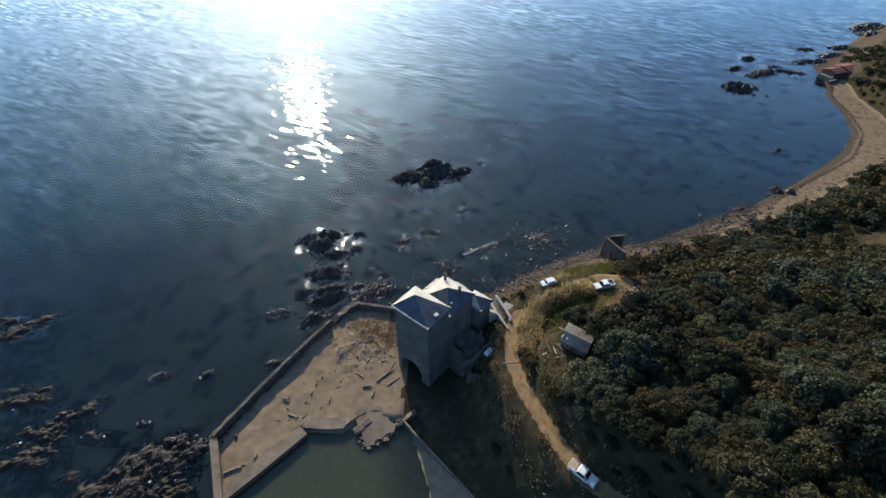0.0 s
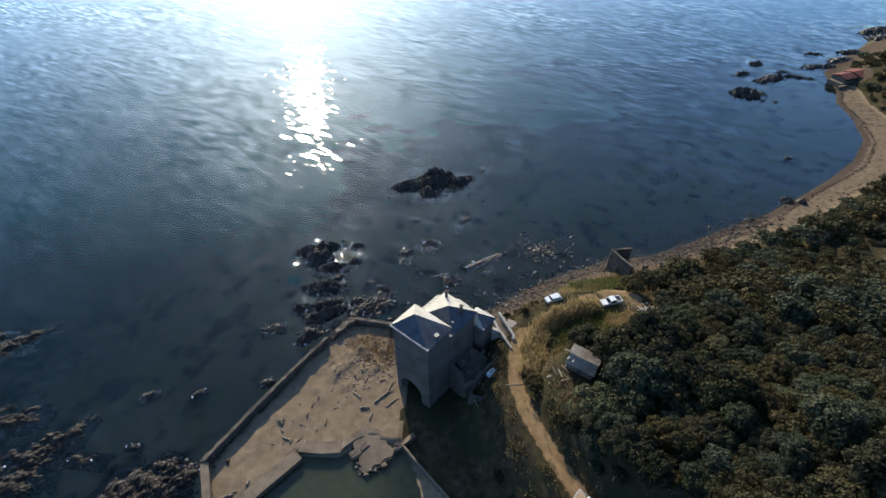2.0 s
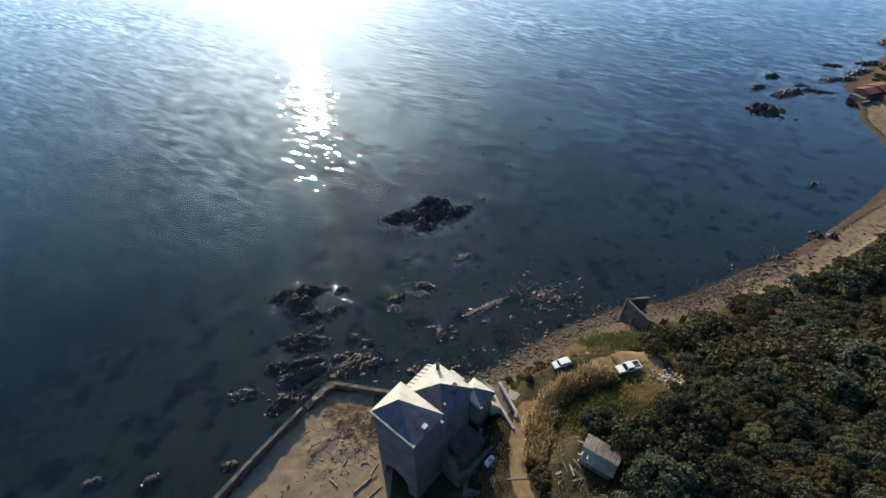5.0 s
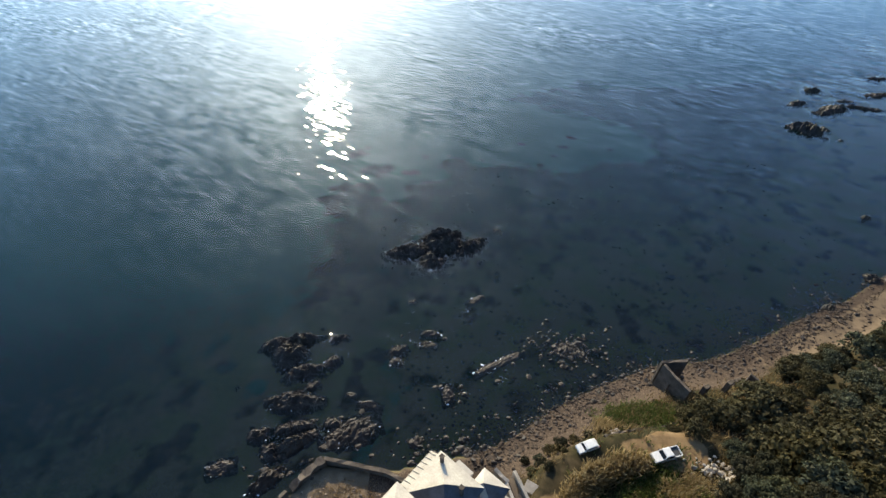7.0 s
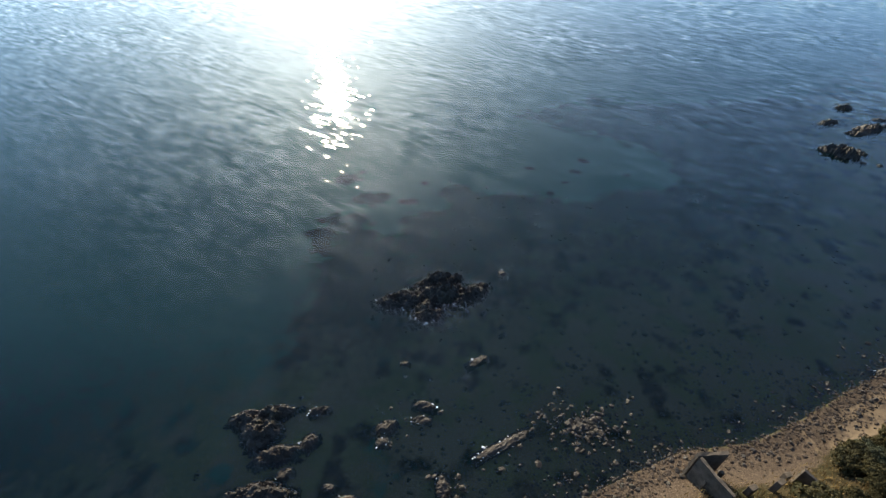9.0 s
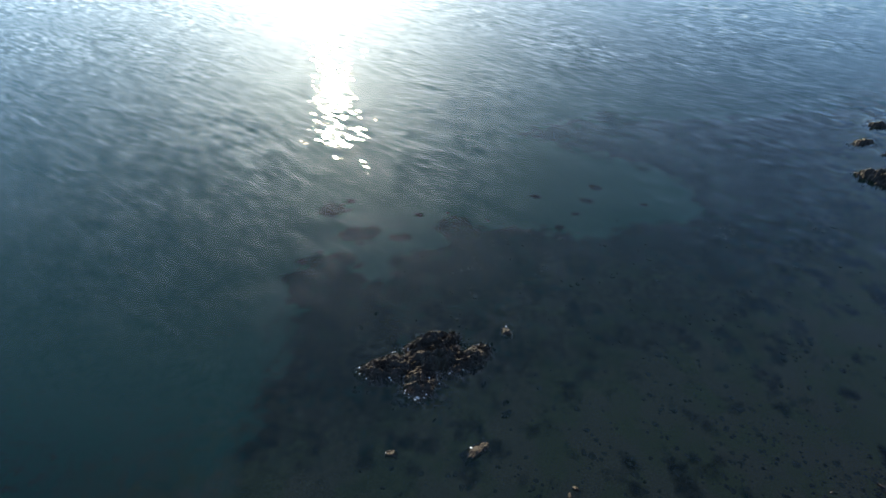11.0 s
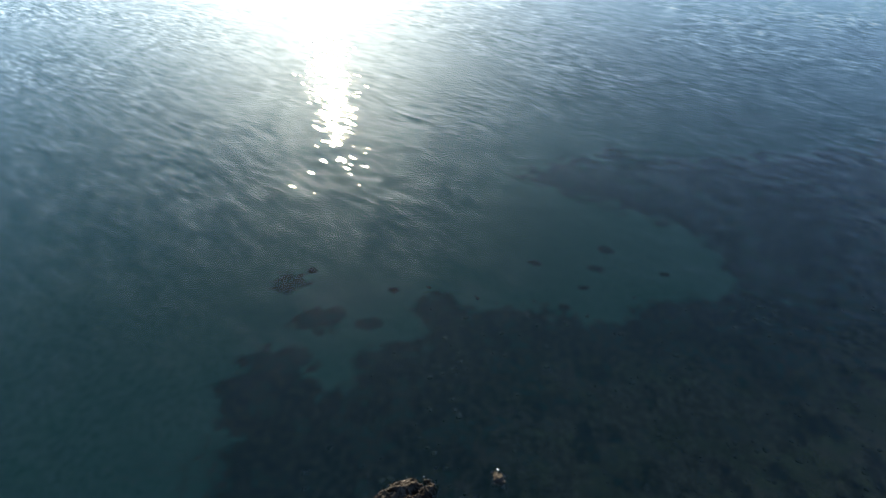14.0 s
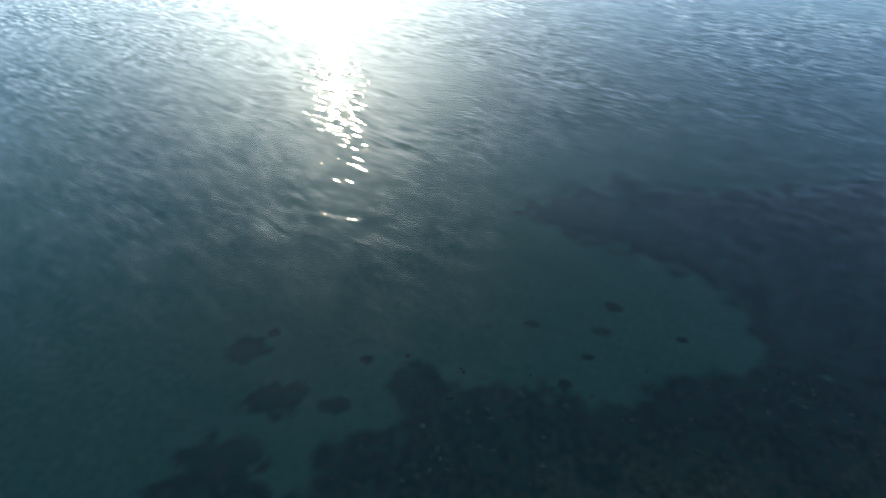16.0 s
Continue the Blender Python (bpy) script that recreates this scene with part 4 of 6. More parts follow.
def make_tower():
    tower = tagged(new("stone_tower"), "tall square rendered masonry watchtower with low pyramid roofs, partly ruined", "tower")
    tower.location = (T0.x, T0.y, 0)
    bpy.context.view_layer.update()

    def put(name, bm, mat=PLASTER, label="", bevel=0.05):
        if bevel:
            bmesh.ops.bevel(bm, geom=bm.edges[:], offset=bevel, segments=1, affect="EDGES", clamp_overlap=True)
        bm.transform(LEAN @ TOW)
        ob = part(name, bm, mat, None, label)
        ob.parent = tower
        ob.matrix_parent_inverse = Matrix.Translation(tower.location).inverted()
        return ob

    # high block: 6.9 by 5.4
    w, d, top = 7.0, 5.4, 15.8
    f = arch_wall(w, 0.0, top, 0.9, 0.75, 5.3, 2.4, 2.2)
    f.transform(Matrix.Translation((0.2, 0.2, 0)))
    put("front_wall", f, PLASTER, "wall with a tall arched opening", 0)
    put("side_wall", box(0.2, 1.1, 1.1, d, 0.4, top))
    put("side_wall", box(w - 0.7, w + 0.2, 1.1, d, 0.4, top))
    put("back_wall", box(1.1, w - 0.7, d - 0.9, d, 0.4, top))
    put("floor_slab", box(1.1, w - 0.7, 1.1, d - 0.9, 6.2, 6.5), CONCRETE, bevel=0)
    # flat dark panels on the wall paint the shade inside the windows
    put("window_hole", box(2.2, 2.7, 0.14, 0.24, 14.0, 14.6), DARKHOLE, "small dark window opening", 0)
    put("window_hole", box(1.0, 1.35, 0.14, 0.24, 10.6, 11.2), DARKHOLE, "small dark window opening", 0)
    # main block behind
    put("side_wall", box(0.6, 1.4, d, 12.4, 0.6, 13.2))
    put("back_wall", box(1.4, 7.0, 11.6, 12.4, 0.6, 13.2))
    bm = box(6.4, 7.2, d, 11.6, 0.6, 13.2)
    put("side_wall", bm)
    # annex under the small roof, and broken walls on the landward side
    put("annex_wall", box(5.3, 8.7, 12.75, 15.7, 0.8, 10.15), PLASTER, "narrow annex wall")
    bm = strip_wall([(7.25, 7.3), (8.4, 7.3), (9.5, 7.5), (9.7, 10.0), (9.4, 12.2)], 0.5, 0.8, [6.0, 5.4, 4.8, 5.0, 6.2], steps=0.7, rough=0.22, seed=4)
    put("annex_wall", bm, SEAWALL, "broken brown masonry wall", 0)
    bm = strip_wall([(7.25, 5.9), (9.0, 5.6), (10.8, 5.2), (11.6, 6.6), (11.9, 8.6), (12.4, 10.6), (11.6, 12.0)], 0.6, 0.4, [7.6, 6.6, 5.2, 5.6, 6.2, 6.8, 6.4], steps=0.6, rough=0.3, seed=9)
    put("annex_wall", bm, SEAWALL, "broken brown masonry wall", 0)
    put("rubble_floor", prism([(7.25, 6.0), (10.8, 5.4), (11.6, 6.8), (12.2, 10.6), (11.4, 11.8), (7.25, 11.6)], 0.4, [5.2, 4.2, 4.4, 5.0, 5.2, 5.8]), SEAWALL, "rubble-filled annex floor", 0)
    # dark panels again, painted as the shade within broken windows
    for k, (v0, z0, s) in enumerate(((6.6, 9.6, 1.4), (6.9, 6.0, 1.2))):
        put("window_hole", box(7.16, 7.23, v0, v0 + s, z0, z0 + s * 1.2), DARKHOLE, "dark broken window opening", 0)
    bpy.context.view_layer.update()
    hip_roof(tower, -0.1, 7.55, -0.1, 5.75, 15.8, 17.95, 2.6, 2.6, "pale rendered roof slope")
    hip_roof(tower, 0.4, 7.3, 5.78, 12.75, 13.4, 15.4, 4.0, 9.2, "pale rendered roof slope")
    hip_roof(tower, 5.0, 9.0, 12.45, 16.0, 10.35, 11.7, 6.4, 13.8, "pale rendered roof slope", shaded=(1,))
    # ribbed lean-to along one side and a plain one at the back
    bm = prism([(-0.95, 6.5), (0.36, 6.5), (0.36, 12.4), (-0.95, 12.4)], [11.95, 12.65, 12.65, 11.95], [12.15, 12.85, 12.85, 12.15])
    for i in range(8):
        v0 = 6.7 + i * 0.76
        prism([(-0.97, v0), (0.34, v0), (0.34, v0 + 0.14), (-0.97, v0 + 0.14)], [12.1, 12.8, 12.8, 12.1], [12.26, 12.96, 12.96, 12.26], bm)
    put("lean_to_roof", bm, ROOFING, "ribbed pale lean-to roof", 0)
    put("lean_to_wall", box(-0.7, 0.58, 6.8, 12.1, 0.5, 12.0), PLASTER, bevel=0)
    put("lean_to_roof", prism([(2.6, 12.76), (4.95, 12.76), (4.95, 13.7), (2.6, 13.7)], 12.2, [12.95, 12.75, 12.4, 12.6]), ROOFING, "pale lean-to roof", 0)
    put("lean_to_wall", box(2.7, 4.9, 12.42, 13.5, 0.5, 12.18), PLASTER, bevel=0)
    for u, v, z in ((1.5, 11.3, 13.4), (5.7, 9.9, 13.9)):
        ch = put("chimney", box(u, u + 0.42, v, v + 0.36, z, z + 2.0), SEAWALL, "slim square chimney", 0.03)
        bm = box(u - 0.08, u + 0.5, v - 0.08, v + 0.44, z + 2.0, z + 2.1)
        bm.transform(LEAN @ TOW)
        part("cap", bm, SEAWALL, ch)
    dorm = put("dormer", box(6.75, 7.1, 2.4, 2.9, 15.6, 16.4), PLASTER, "small box dormer", 0.02)
    bm = box(6.6, 7.2, 2.3, 3.0, 16.4, 16.47)
    bm.transform(LEAN @ TOW)
    part("dormer_cap", bm, ROOFING, dorm)
    for u, v, z in ((5.6, 7.6, 14.2), (4.2, 6.7, 13.75)):
        put("skylight", box(u, u + 0.55, v, v + 0.3, z - 0.2, z + 0.12), WHITEWASH, "small pale roof light", 0)


def make_outbuilding():
    ob = tagged(new("outbuilding"), "low roofless rendered outbuilding in the shade of a tower", "ruin")
    for name, pts, tops in (("front_wall", [(4.9, 46.3), (7.2, 45.8), (9.7, 45.3)], [4.4, 4.6, 4.2]), ("side_wall", [(5.2, 46.6), (5.7, 48.4), (6.1, 50.0)], [4.4, 4.0, 4.6]), ("side_wall", [(9.8, 45.6), (10.3, 47.6), (10.6, 49.4)], [4.4, 4.8, 5.2])):
        part(name, strip_wall(pts, 0.5, 0.2, tops, None, 0.7, 0.14, 6), SEAWALL, ob)
    part("floor_slab", prism([(5.3, 46.5), (9.7, 45.7), (10.4, 49.2), (6.1, 49.8)], 0.5, 3.2), CONCRETE, ob, "rubble-strewn floor")


def make_court():
    def wall(name, pts, thick, z0, tops, mat, label, rough=0.1, seed=1, steps=0.9):
        ob = part(name, strip_wall(pts, thick, z0, tops, None, steps, rough, seed), mat)
        return tagged(ob, label, "wall", kind="")

    wall("sea_wall", [(-34.0, 34.9), (-30.6, 41.4), (-26.6, 48.6), (-22.6, 55.4), (-20.9, 58.3)], 0.55, -1.2, [2.3, 2.3, 2.4, 2.5, 2.4], SEAWALL, "long weathered masonry sea wall beside a sandy court", 0.12, 2)
    wall("sea_wall", [(-20.6, 58.9), (-19.2, 60.8), (-17.0, 63.3)], 1.1, -1.0, [1.5, 1.8, 1.95], SEAWALL, "broken end of a masonry sea wall among rocks", 0.3, 3, 0.6)
    wall("court_wall", [(-17.0, 63.4), (-12.5, 62.9), (-7.4, 62.2), (-3.5, 60.6)], 0.6, -0.4, [1.95, 1.9, 2.0, 2.0], SEAWALL, "low masonry wall closing a sandy court", 0.1, 4)
    wall("end_wall", [(-33.9, 34.6), (-32.0, 30.6), (-29.9, 26.0), (-28.9, 22.0)], 1.1, -1.2, [1.9, 1.8, 1.7, 1.7], CONCRETE, "broad weathered concrete end wall of a court", 0.025, 5, 2.0)
    wall("quay", [(-30.4, 26.2), (-26.0, 31.0), (-20.8, 37.0)], 1.9, -1.0, [0.95, 1.0, 1.0], CONCRETE, "weathered concrete quay edge along a tidal pool", 0.02, 6, 2.2)
    wall("quay", [(-20.9, 38.3), (-17.5, 38.2), (-14.6, 38.5)], 1.9, -1.0, [1.0, 1.0, 1.0], CONCRETE, "cracked concrete quay edge along a tidal pool", 0.025, 7, 1.6)
    wall("quay", [(-15.0, 38.1), (-13.0, 40.2), (-11.2, 41.2)], 1.0, -0.8, [0.98, 0.95, 0.85], CONCRETE, "crumbling concrete quay corner with a sloped top", 0.1, 8)
    wall("quay", [(-5.9, 39.0), (-4.6, 40.0), (-3.4, 40.9)], 0.8, -0.6, [0.9, 1.3, 1.4], CONCRETE, "crumbling concrete quay stub beside a tower", 0.15, 9)
    rnd = random.Random(12)
    edge = [(-13.3, 40.4), (-12.7, 38.6), (-11.7, 37.2), (-11.3, 36.2), (-10.6, 35.0), (-9.6, 35.3), (-9.2, 36.2), (-8.3, 36.3), (-7.7, 37.2), (-6.6, 37.5), (-6.4, 38.5), (-7.6, 39.4), (-8.4, 41.2), (-11.4, 42.4)]
    tops = [0.62 + 0.075 * (y - 37.5) + rnd.uniform(-0.05, 0.05) for x, y in edge]
    ob = part("collapsed_slab", prism(edge, [z - 0.34 for z in tops], tops), CONCRETE)
    tagged(ob, "collapsed brown concrete slab sagging into a tidal pool", "slab")
    wall("slipway_kerb", [(-5.4, 39.5), (-2.5, 36.4), (1.5, 32.4), (5.6, 28.2), (9.0, 24.0)], 0.3, -0.3, [1.1, 1.05, 1.0, 1.0, 1.0], CONCRETE, "low concrete kerb along a slipway beside a tidal pool", 0.05, 10)


def log_mesh(seed, length, r, mat):
    bm = bmesh.new()
    rnd = random.Random(seed)
    n, k = 7, 7
    rings = []
    for i in range(n):
        f = i / (n - 1)
        rr = r * (1 - 0.5 * f) * rnd.uniform(0.85, 1.15)
        cx, cz = 0.12 * length * math.sin(f * 3 + seed) * 0.3, r * 0.9 + 0.04 * rnd.random()
        rings.append([bm.verts.new((length * (f - 0.5), cx + rr * math.cos(6.283 * j / k), cz + rr * math.sin(6.283 * j / k))) for j in range(k)])
    for a, b in zip(rings, rings[1:]):
        for j in range(k):
            bm.faces.new((a[j], a[(j + 1) % k], b[(j + 1) % k], b[j]))
    bm.faces.new(rings[0][::-1]), bm.faces.new(rings[-1])
    return bm


def make_driftwood():
    rnd = random.Random(31)
    logs = [(-23.3, 39.4, 160, 1.5, 0.16), (-22.4, 39.0, 70, 0.8, 0.12), (-21.2, 39.5, 55, 1.2, 0.09), (-20.4, 38.9, 95, 0.9, 0.14), (-18.0, 43.3, 95, 1.5, 0.1), (-17.8, 42.4, 80, 0.7, 0.12), (-12.0, 45.3, 8, 1.5, 0.2),
            (-10.8, 43.9, 80, 1.2, 0.17), (-13.8, 47.6, 150, 1.8, 0.13), (-9.4, 47.6, 50, 3.4, 0.13), (-8.6, 48.4, 35, 2.4, 0.1), (-7.6, 46.6, 40, 2.6, 0.11), (-8.0, 50.0, 60, 2.2, 0.1), (-9.6, 50.6, 20, 1.4, 0.1),
            (-16.8, 53.5, 35, 2.8, 0.12), (-15.4, 54.4, 45, 2.2, 0.09), (-18.2, 52.4, 70, 1.2, 0.13), (-17.6, 51.6, 50, 0.9, 0.1), (-29.6, 30.3, 20, 2.6, 0.22), (-28.8, 30.9, 30, 1.6, 0.15), (-26.9, 32.6, 85, 0.8, 0.2),
            (-20.0, 46.8, 80, 0.6, 0.1), (-19.0, 47.6, 20, 0.5, 0.12), (-21.0, 43.6, 70, 0.6, 0.11), (-24.6, 42.0, 85, 0.5, 0.14), (-16.6, 46.2, 60, 0.5, 0.1), (-12.6, 50.6, 75, 1.0, 0.14), (-11.0, 52.6, 60, 0.8, 0.16), (-13.6, 54.6, 70, 0.9, 0.12)]
    for i in range(46):
        x, y = rnd.uniform(-27, -8), rnd.uniform(38, 60)
        if inside(np.array([x]), np.array([y]), [(-29, 31), (-22.4, 52), (-18, 60.5), (-9, 60.5), (-8.6, 50), (-6.5, 44), (-15, 41), (-21, 39.5)])[0]:
            logs.append((x, y, rnd.uniform(0, 180), rnd.uniform(0.35, 1.1), rnd.uniform(0.05, 0.11)))
    hs = survey(np.array([l[0] for l in logs]), np.array([l[1] for l in logs]))[0]
    for i, ((x, y, a, ln, r), h) in enumerate(zip(logs, hs)):
        ob = part("driftwood_log", log_mesh(i, ln, r, DRIFTWOOD), DRIFTWOOD)
        ob.matrix_world = pose(x, y, h - 0.03, 0, rnd.uniform(-3, 3), a)
        tagged(ob, "bleached driftwood log lying on sand" if ln > 1.3 else "short dark driftwood stump lying on sand", "driftwood", "driftwood on the court")
    for x, y, a in ((-11.2, 38.9, 40), (-12.3, 37.7, 35)):
        pal = tagged(new("wooden_pallet"), "grey wooden pallet lying on broken concrete", "pallet")
        pal.matrix_world = pose(x, y, 0.62 + 0.075 * (y - 37.5) + 0.06, 4, 0, a)
        for i in range(6):
            part("board", box(-0.75 + i * 0.28, -0.6 + i * 0.28, -0.5, 0.5, 0.1, 0.13), PLANKWOOD, pal)
        for yy in (-0.45, 0.0, 0.4):
            part("bearer", box(-0.75, 0.8, yy, yy + 0.09, 0, 0.1), PLANKWOOD, pal)
    # crumbled concrete along the broken edge of the pool
    broken = [(-13.0, 40.0), (-11.8, 37.2), (-10.6, 35.0), (-9.2, 36.0), (-7.7, 37.1), (-6.4, 38.5), (-5.6, 39.4)]
    crumbs = []
    for i in range(150):
        x, y, sx, sy = along(broken, rnd.random())
        off = rnd.gauss(0, 0.45)
        crumbs.append((x + sx * off, y + sy * off, 0.3 + 0.07 * (y - 37.5) + rnd.uniform(-0.1, 0.25), abs(rnd.gauss(0, 0.16)) + 0.1))
    joined_stones("quay_rubble", crumbs, CONCRETE, "crumbled brown concrete along a broken pool edge", 22, 1)
    # sea wrack on the sand
    spots = []
    for i in range(900):
        x, y = -12.5 + rnd.gauss(0, 3.6), 54.5 + rnd.gauss(0, 3.4)
        if -20 < x < -7.5 and y < 61 and y - 0.6 * x > 56:
            spots.append((x, y, abs(rnd.gauss(0, 0.1)) + 0.04))
    hs = survey(np.array([p[0] for p in spots]), np.array([p[1] for p in spots]))[0]
    joined_stones("sand_debris", [(x, y, h, s) for (x, y, s), h in zip(spots, hs)], PLANKWOOD, "dark bits of wood and wrack on the sand", 9)


make_tower()
make_outbuilding()
make_court()
make_driftwood()


# ---- stair ramp, hut, ruins, far house ----
def make_ramp():
    ramp = tagged(new("concrete_ramp"), "collapsing whitewashed concrete ramp with curved parapets", "ramp")
    ramp.location = (11.0, 57.5, 6.5)
    bpy.context.view_layer.update()

    def put(name, bm, mat=WHITEWASH, label=""):
        ob = part(name, bm, mat, None, label)
        ob.parent = ramp
        ob.matrix_parent_inverse = Matrix.Translation(ramp.location).inverted()
        return ob

    put("parapet", strip_wall([(10.2, 61.0), (10.9, 59.6), (11.9, 57.6), (12.5, 56.4), (12.4, 55.6)], 0.42, 4.6, [8.3, 8.2, 8.0, 7.8, 7.6], None, 0.5, 0.03, 2), label="curved white parapet")
    put("parapet", strip_wall([(9.1, 59.6), (10.0, 57.4), (11.0, 55.6), (12.0, 53.8)], 0.4, 4.6, [8.0, 7.9, 7.8, 7.6], None, 0.5, 0.03, 3), label="straight white parapet")
    put("parapet", strip_wall([(8.4, 57.9), (9.3, 57.4), (10.2, 57.0)], 0.55, 4.6, [7.8, 7.9, 7.9], None, 0.5, 0.04, 4), label="short white parapet")
    put("parapet", strip_wall([(7.6, 60.9), (8.6, 60.1), (9.4, 59.6)], 0.5, 4.6, [8.6, 8.3, 8.0], None, 0.5, 0.04, 5), label="short white parapet")
    put("deck", prism([(9.4, 60.2), (10.5, 60.4), (12.2, 56.2), (11.2, 55.6)], 4.5, [7.5, 7.5, 7.2, 7.2]), CONCRETE, "brown weathered ramp surface")
    slab = part("concrete_slab", box(-1.1, 1.1, -0.75, 0.75, -0.15, 0.15), WHITEWASH, bevel=0.03)
    slab.matrix_world = pose(12.7, 59.4, 6.9, 6, 4, -25)
    tagged(slab, "pale square concrete slab lying on a bank", "slab")
    tank = tagged(new("plastic_tank"), "pale blue plastic tank lying on a dark slope", "tank")
    tank.matrix_world = pose(8.4, 49.2, float(survey(np.array([8.4]), np.array([49.2]))[0][0]), 0, 0, 50)
    part("tank_body", box(-0.8, 0.8, -0.4, 0.4, 0, 0.75), TARP, tank, bevel=0.12)
    part("tank_lid", box(-0.25, 0.25, -0.22, 0.22, 0.75, 0.82), WHITEWASH, tank, bevel=0.02)


def corrugated(width, length, pitch=0.24, amp=0.045):
    """A sheet in x (along) and y (down), ribbed across x."""
    bm = bmesh.new()
    n = int(width / pitch * 4)
    rows = []
    for j in (0, 1):
        rows.append([bm.verts.new((width * i / n, length * j, amp * math.sin(6.283 * i / 4))) for i in range(n + 1)])
    for i in range(n):
        bm.faces.new((rows[0][i], rows[0][i + 1], rows[1][i + 1], rows[1][i]))
    bmesh.ops.solidify(bm, geom=bm.faces[:], thickness=0.02)
    return bm


def make_hut():
    hut = tagged(new("wooden_hut"), "small tumbledown wooden hut with a corrugated tin roof", "hut")
    hut.matrix_world = pose(21.5, 47.2, 11.85, 0, 0, -31) @ Matrix.Diagonal((0.86, 0.88, 0.95, 1))
    bpy.context.view_layer.update()
    L2, D2, wall, ridge = 2.35, 2.0, 1.5, 2.9
    for y0, top in ((-1.4, 1.7), (D2 - 0.12, wall + 0.9)):
        part("wall", box(-L2, L2, y0, y0 + 0.12, -0.4, top), PLANKWOOD, hut)
    for x0 in (-L2, L2 - 0.12):
        bm = bmesh.new()
        for x in (x0, x0 + 0.12):
            bm.faces.new([bm.verts.new((x, y, z)) for y, z in ((-1.28, -0.4), (D2 - 0.12, -0.4), (D2 - 0.12, wall + 0.9), (-0.3, ridge - 0.12), (-1.28, 1.75))])
        bmesh.ops.bridge_loops(bm, edges=bm.edges[:])
        part("gable", bm, PLANKWOOD, hut)
    part("roof_lining", prism([(-2.5, -1.6), (2.5, -1.6), (2.5, -0.34), (-2.5, -0.34)], [1.36, 1.36, 2.6, 2.6], [1.46, 1.46, 2.76, 2.76]), PLANKWOOD, hut)
    # dark panel on the wall, painted as the shade inside a doorway
    part("door", box(-0.4, 0.5, -1.45, -1.404, -0.3, 1.5), DARKHOLE, hut, "dark doorway")
    for i in range(2):
        x = -L2 - 0.3 + i * 1.9
        wd = 1.85 if i == 0 else 2 * L2 + 0.6 - 1.9
        ob = part("roof_sheet", corrugated(wd, 2.5, 0.3, 0.04), WHITEWASH if i == 0 else TIN, hut, "pale flat roof sheet" if i == 0 else "")
        ob.matrix_local = Matrix.Translation((x, -0.4, ridge + 0.03 * (1 - i))) @ Matrix.Rotation(radians(-7), 4, "X")
    for k in range(6):
        f = k / 9
        ob = part("roof_board", box(-L2 - 0.25, L2 + 0.25, -0.14, 0.1, -0.03, 0.03), TIN, hut)
        ob.matrix_local = Matrix.Translation((0.03 * (k % 2), -0.5 - 1.95 * f, ridge - 0.04 - 2.15 * f)) @ Matrix.Rotation(radians(47), 4, "X")
    for k, (x, y, z, a, ln) in enumerate(((-2.3, -0.9, 2.45, 80, 1.6), (-1.5, -1.0, 2.4, 95, 1.4), (-2.7, 0.5, 2.2, 15, 2.0))):
        ob = part("loose_board", box(-ln / 2, ln / 2, -0.12, 0.12, 0, 0.04), WHITEWASH, hut, "pale loose board on a roof")
        ob.matrix_local = pose(x, y, z, 4, 9, a)
    rnd = random.Random(77)
    for i in range(9):
        x, y = 18.6 + rnd.gauss(0, 0.8), 46.4 + rnd.gauss(0, 1.6)
        ob = part("scrap_plank", box(-0.8, 0.8, -0.1, 0.1, 0, 0.06), PLANKWOOD if i % 2 else WHITEWASH)
        ob.matrix_world = pose(x, y, float(survey(np.array([x]), np.array([y]))[0][0]) + 0.05, rnd.uniform(-8, 8), rnd.uniform(-14, 14), rnd.uniform(0, 180))
        tagged(ob, "loose scrap plank lying beside a hut", "plank", "scrap planks")


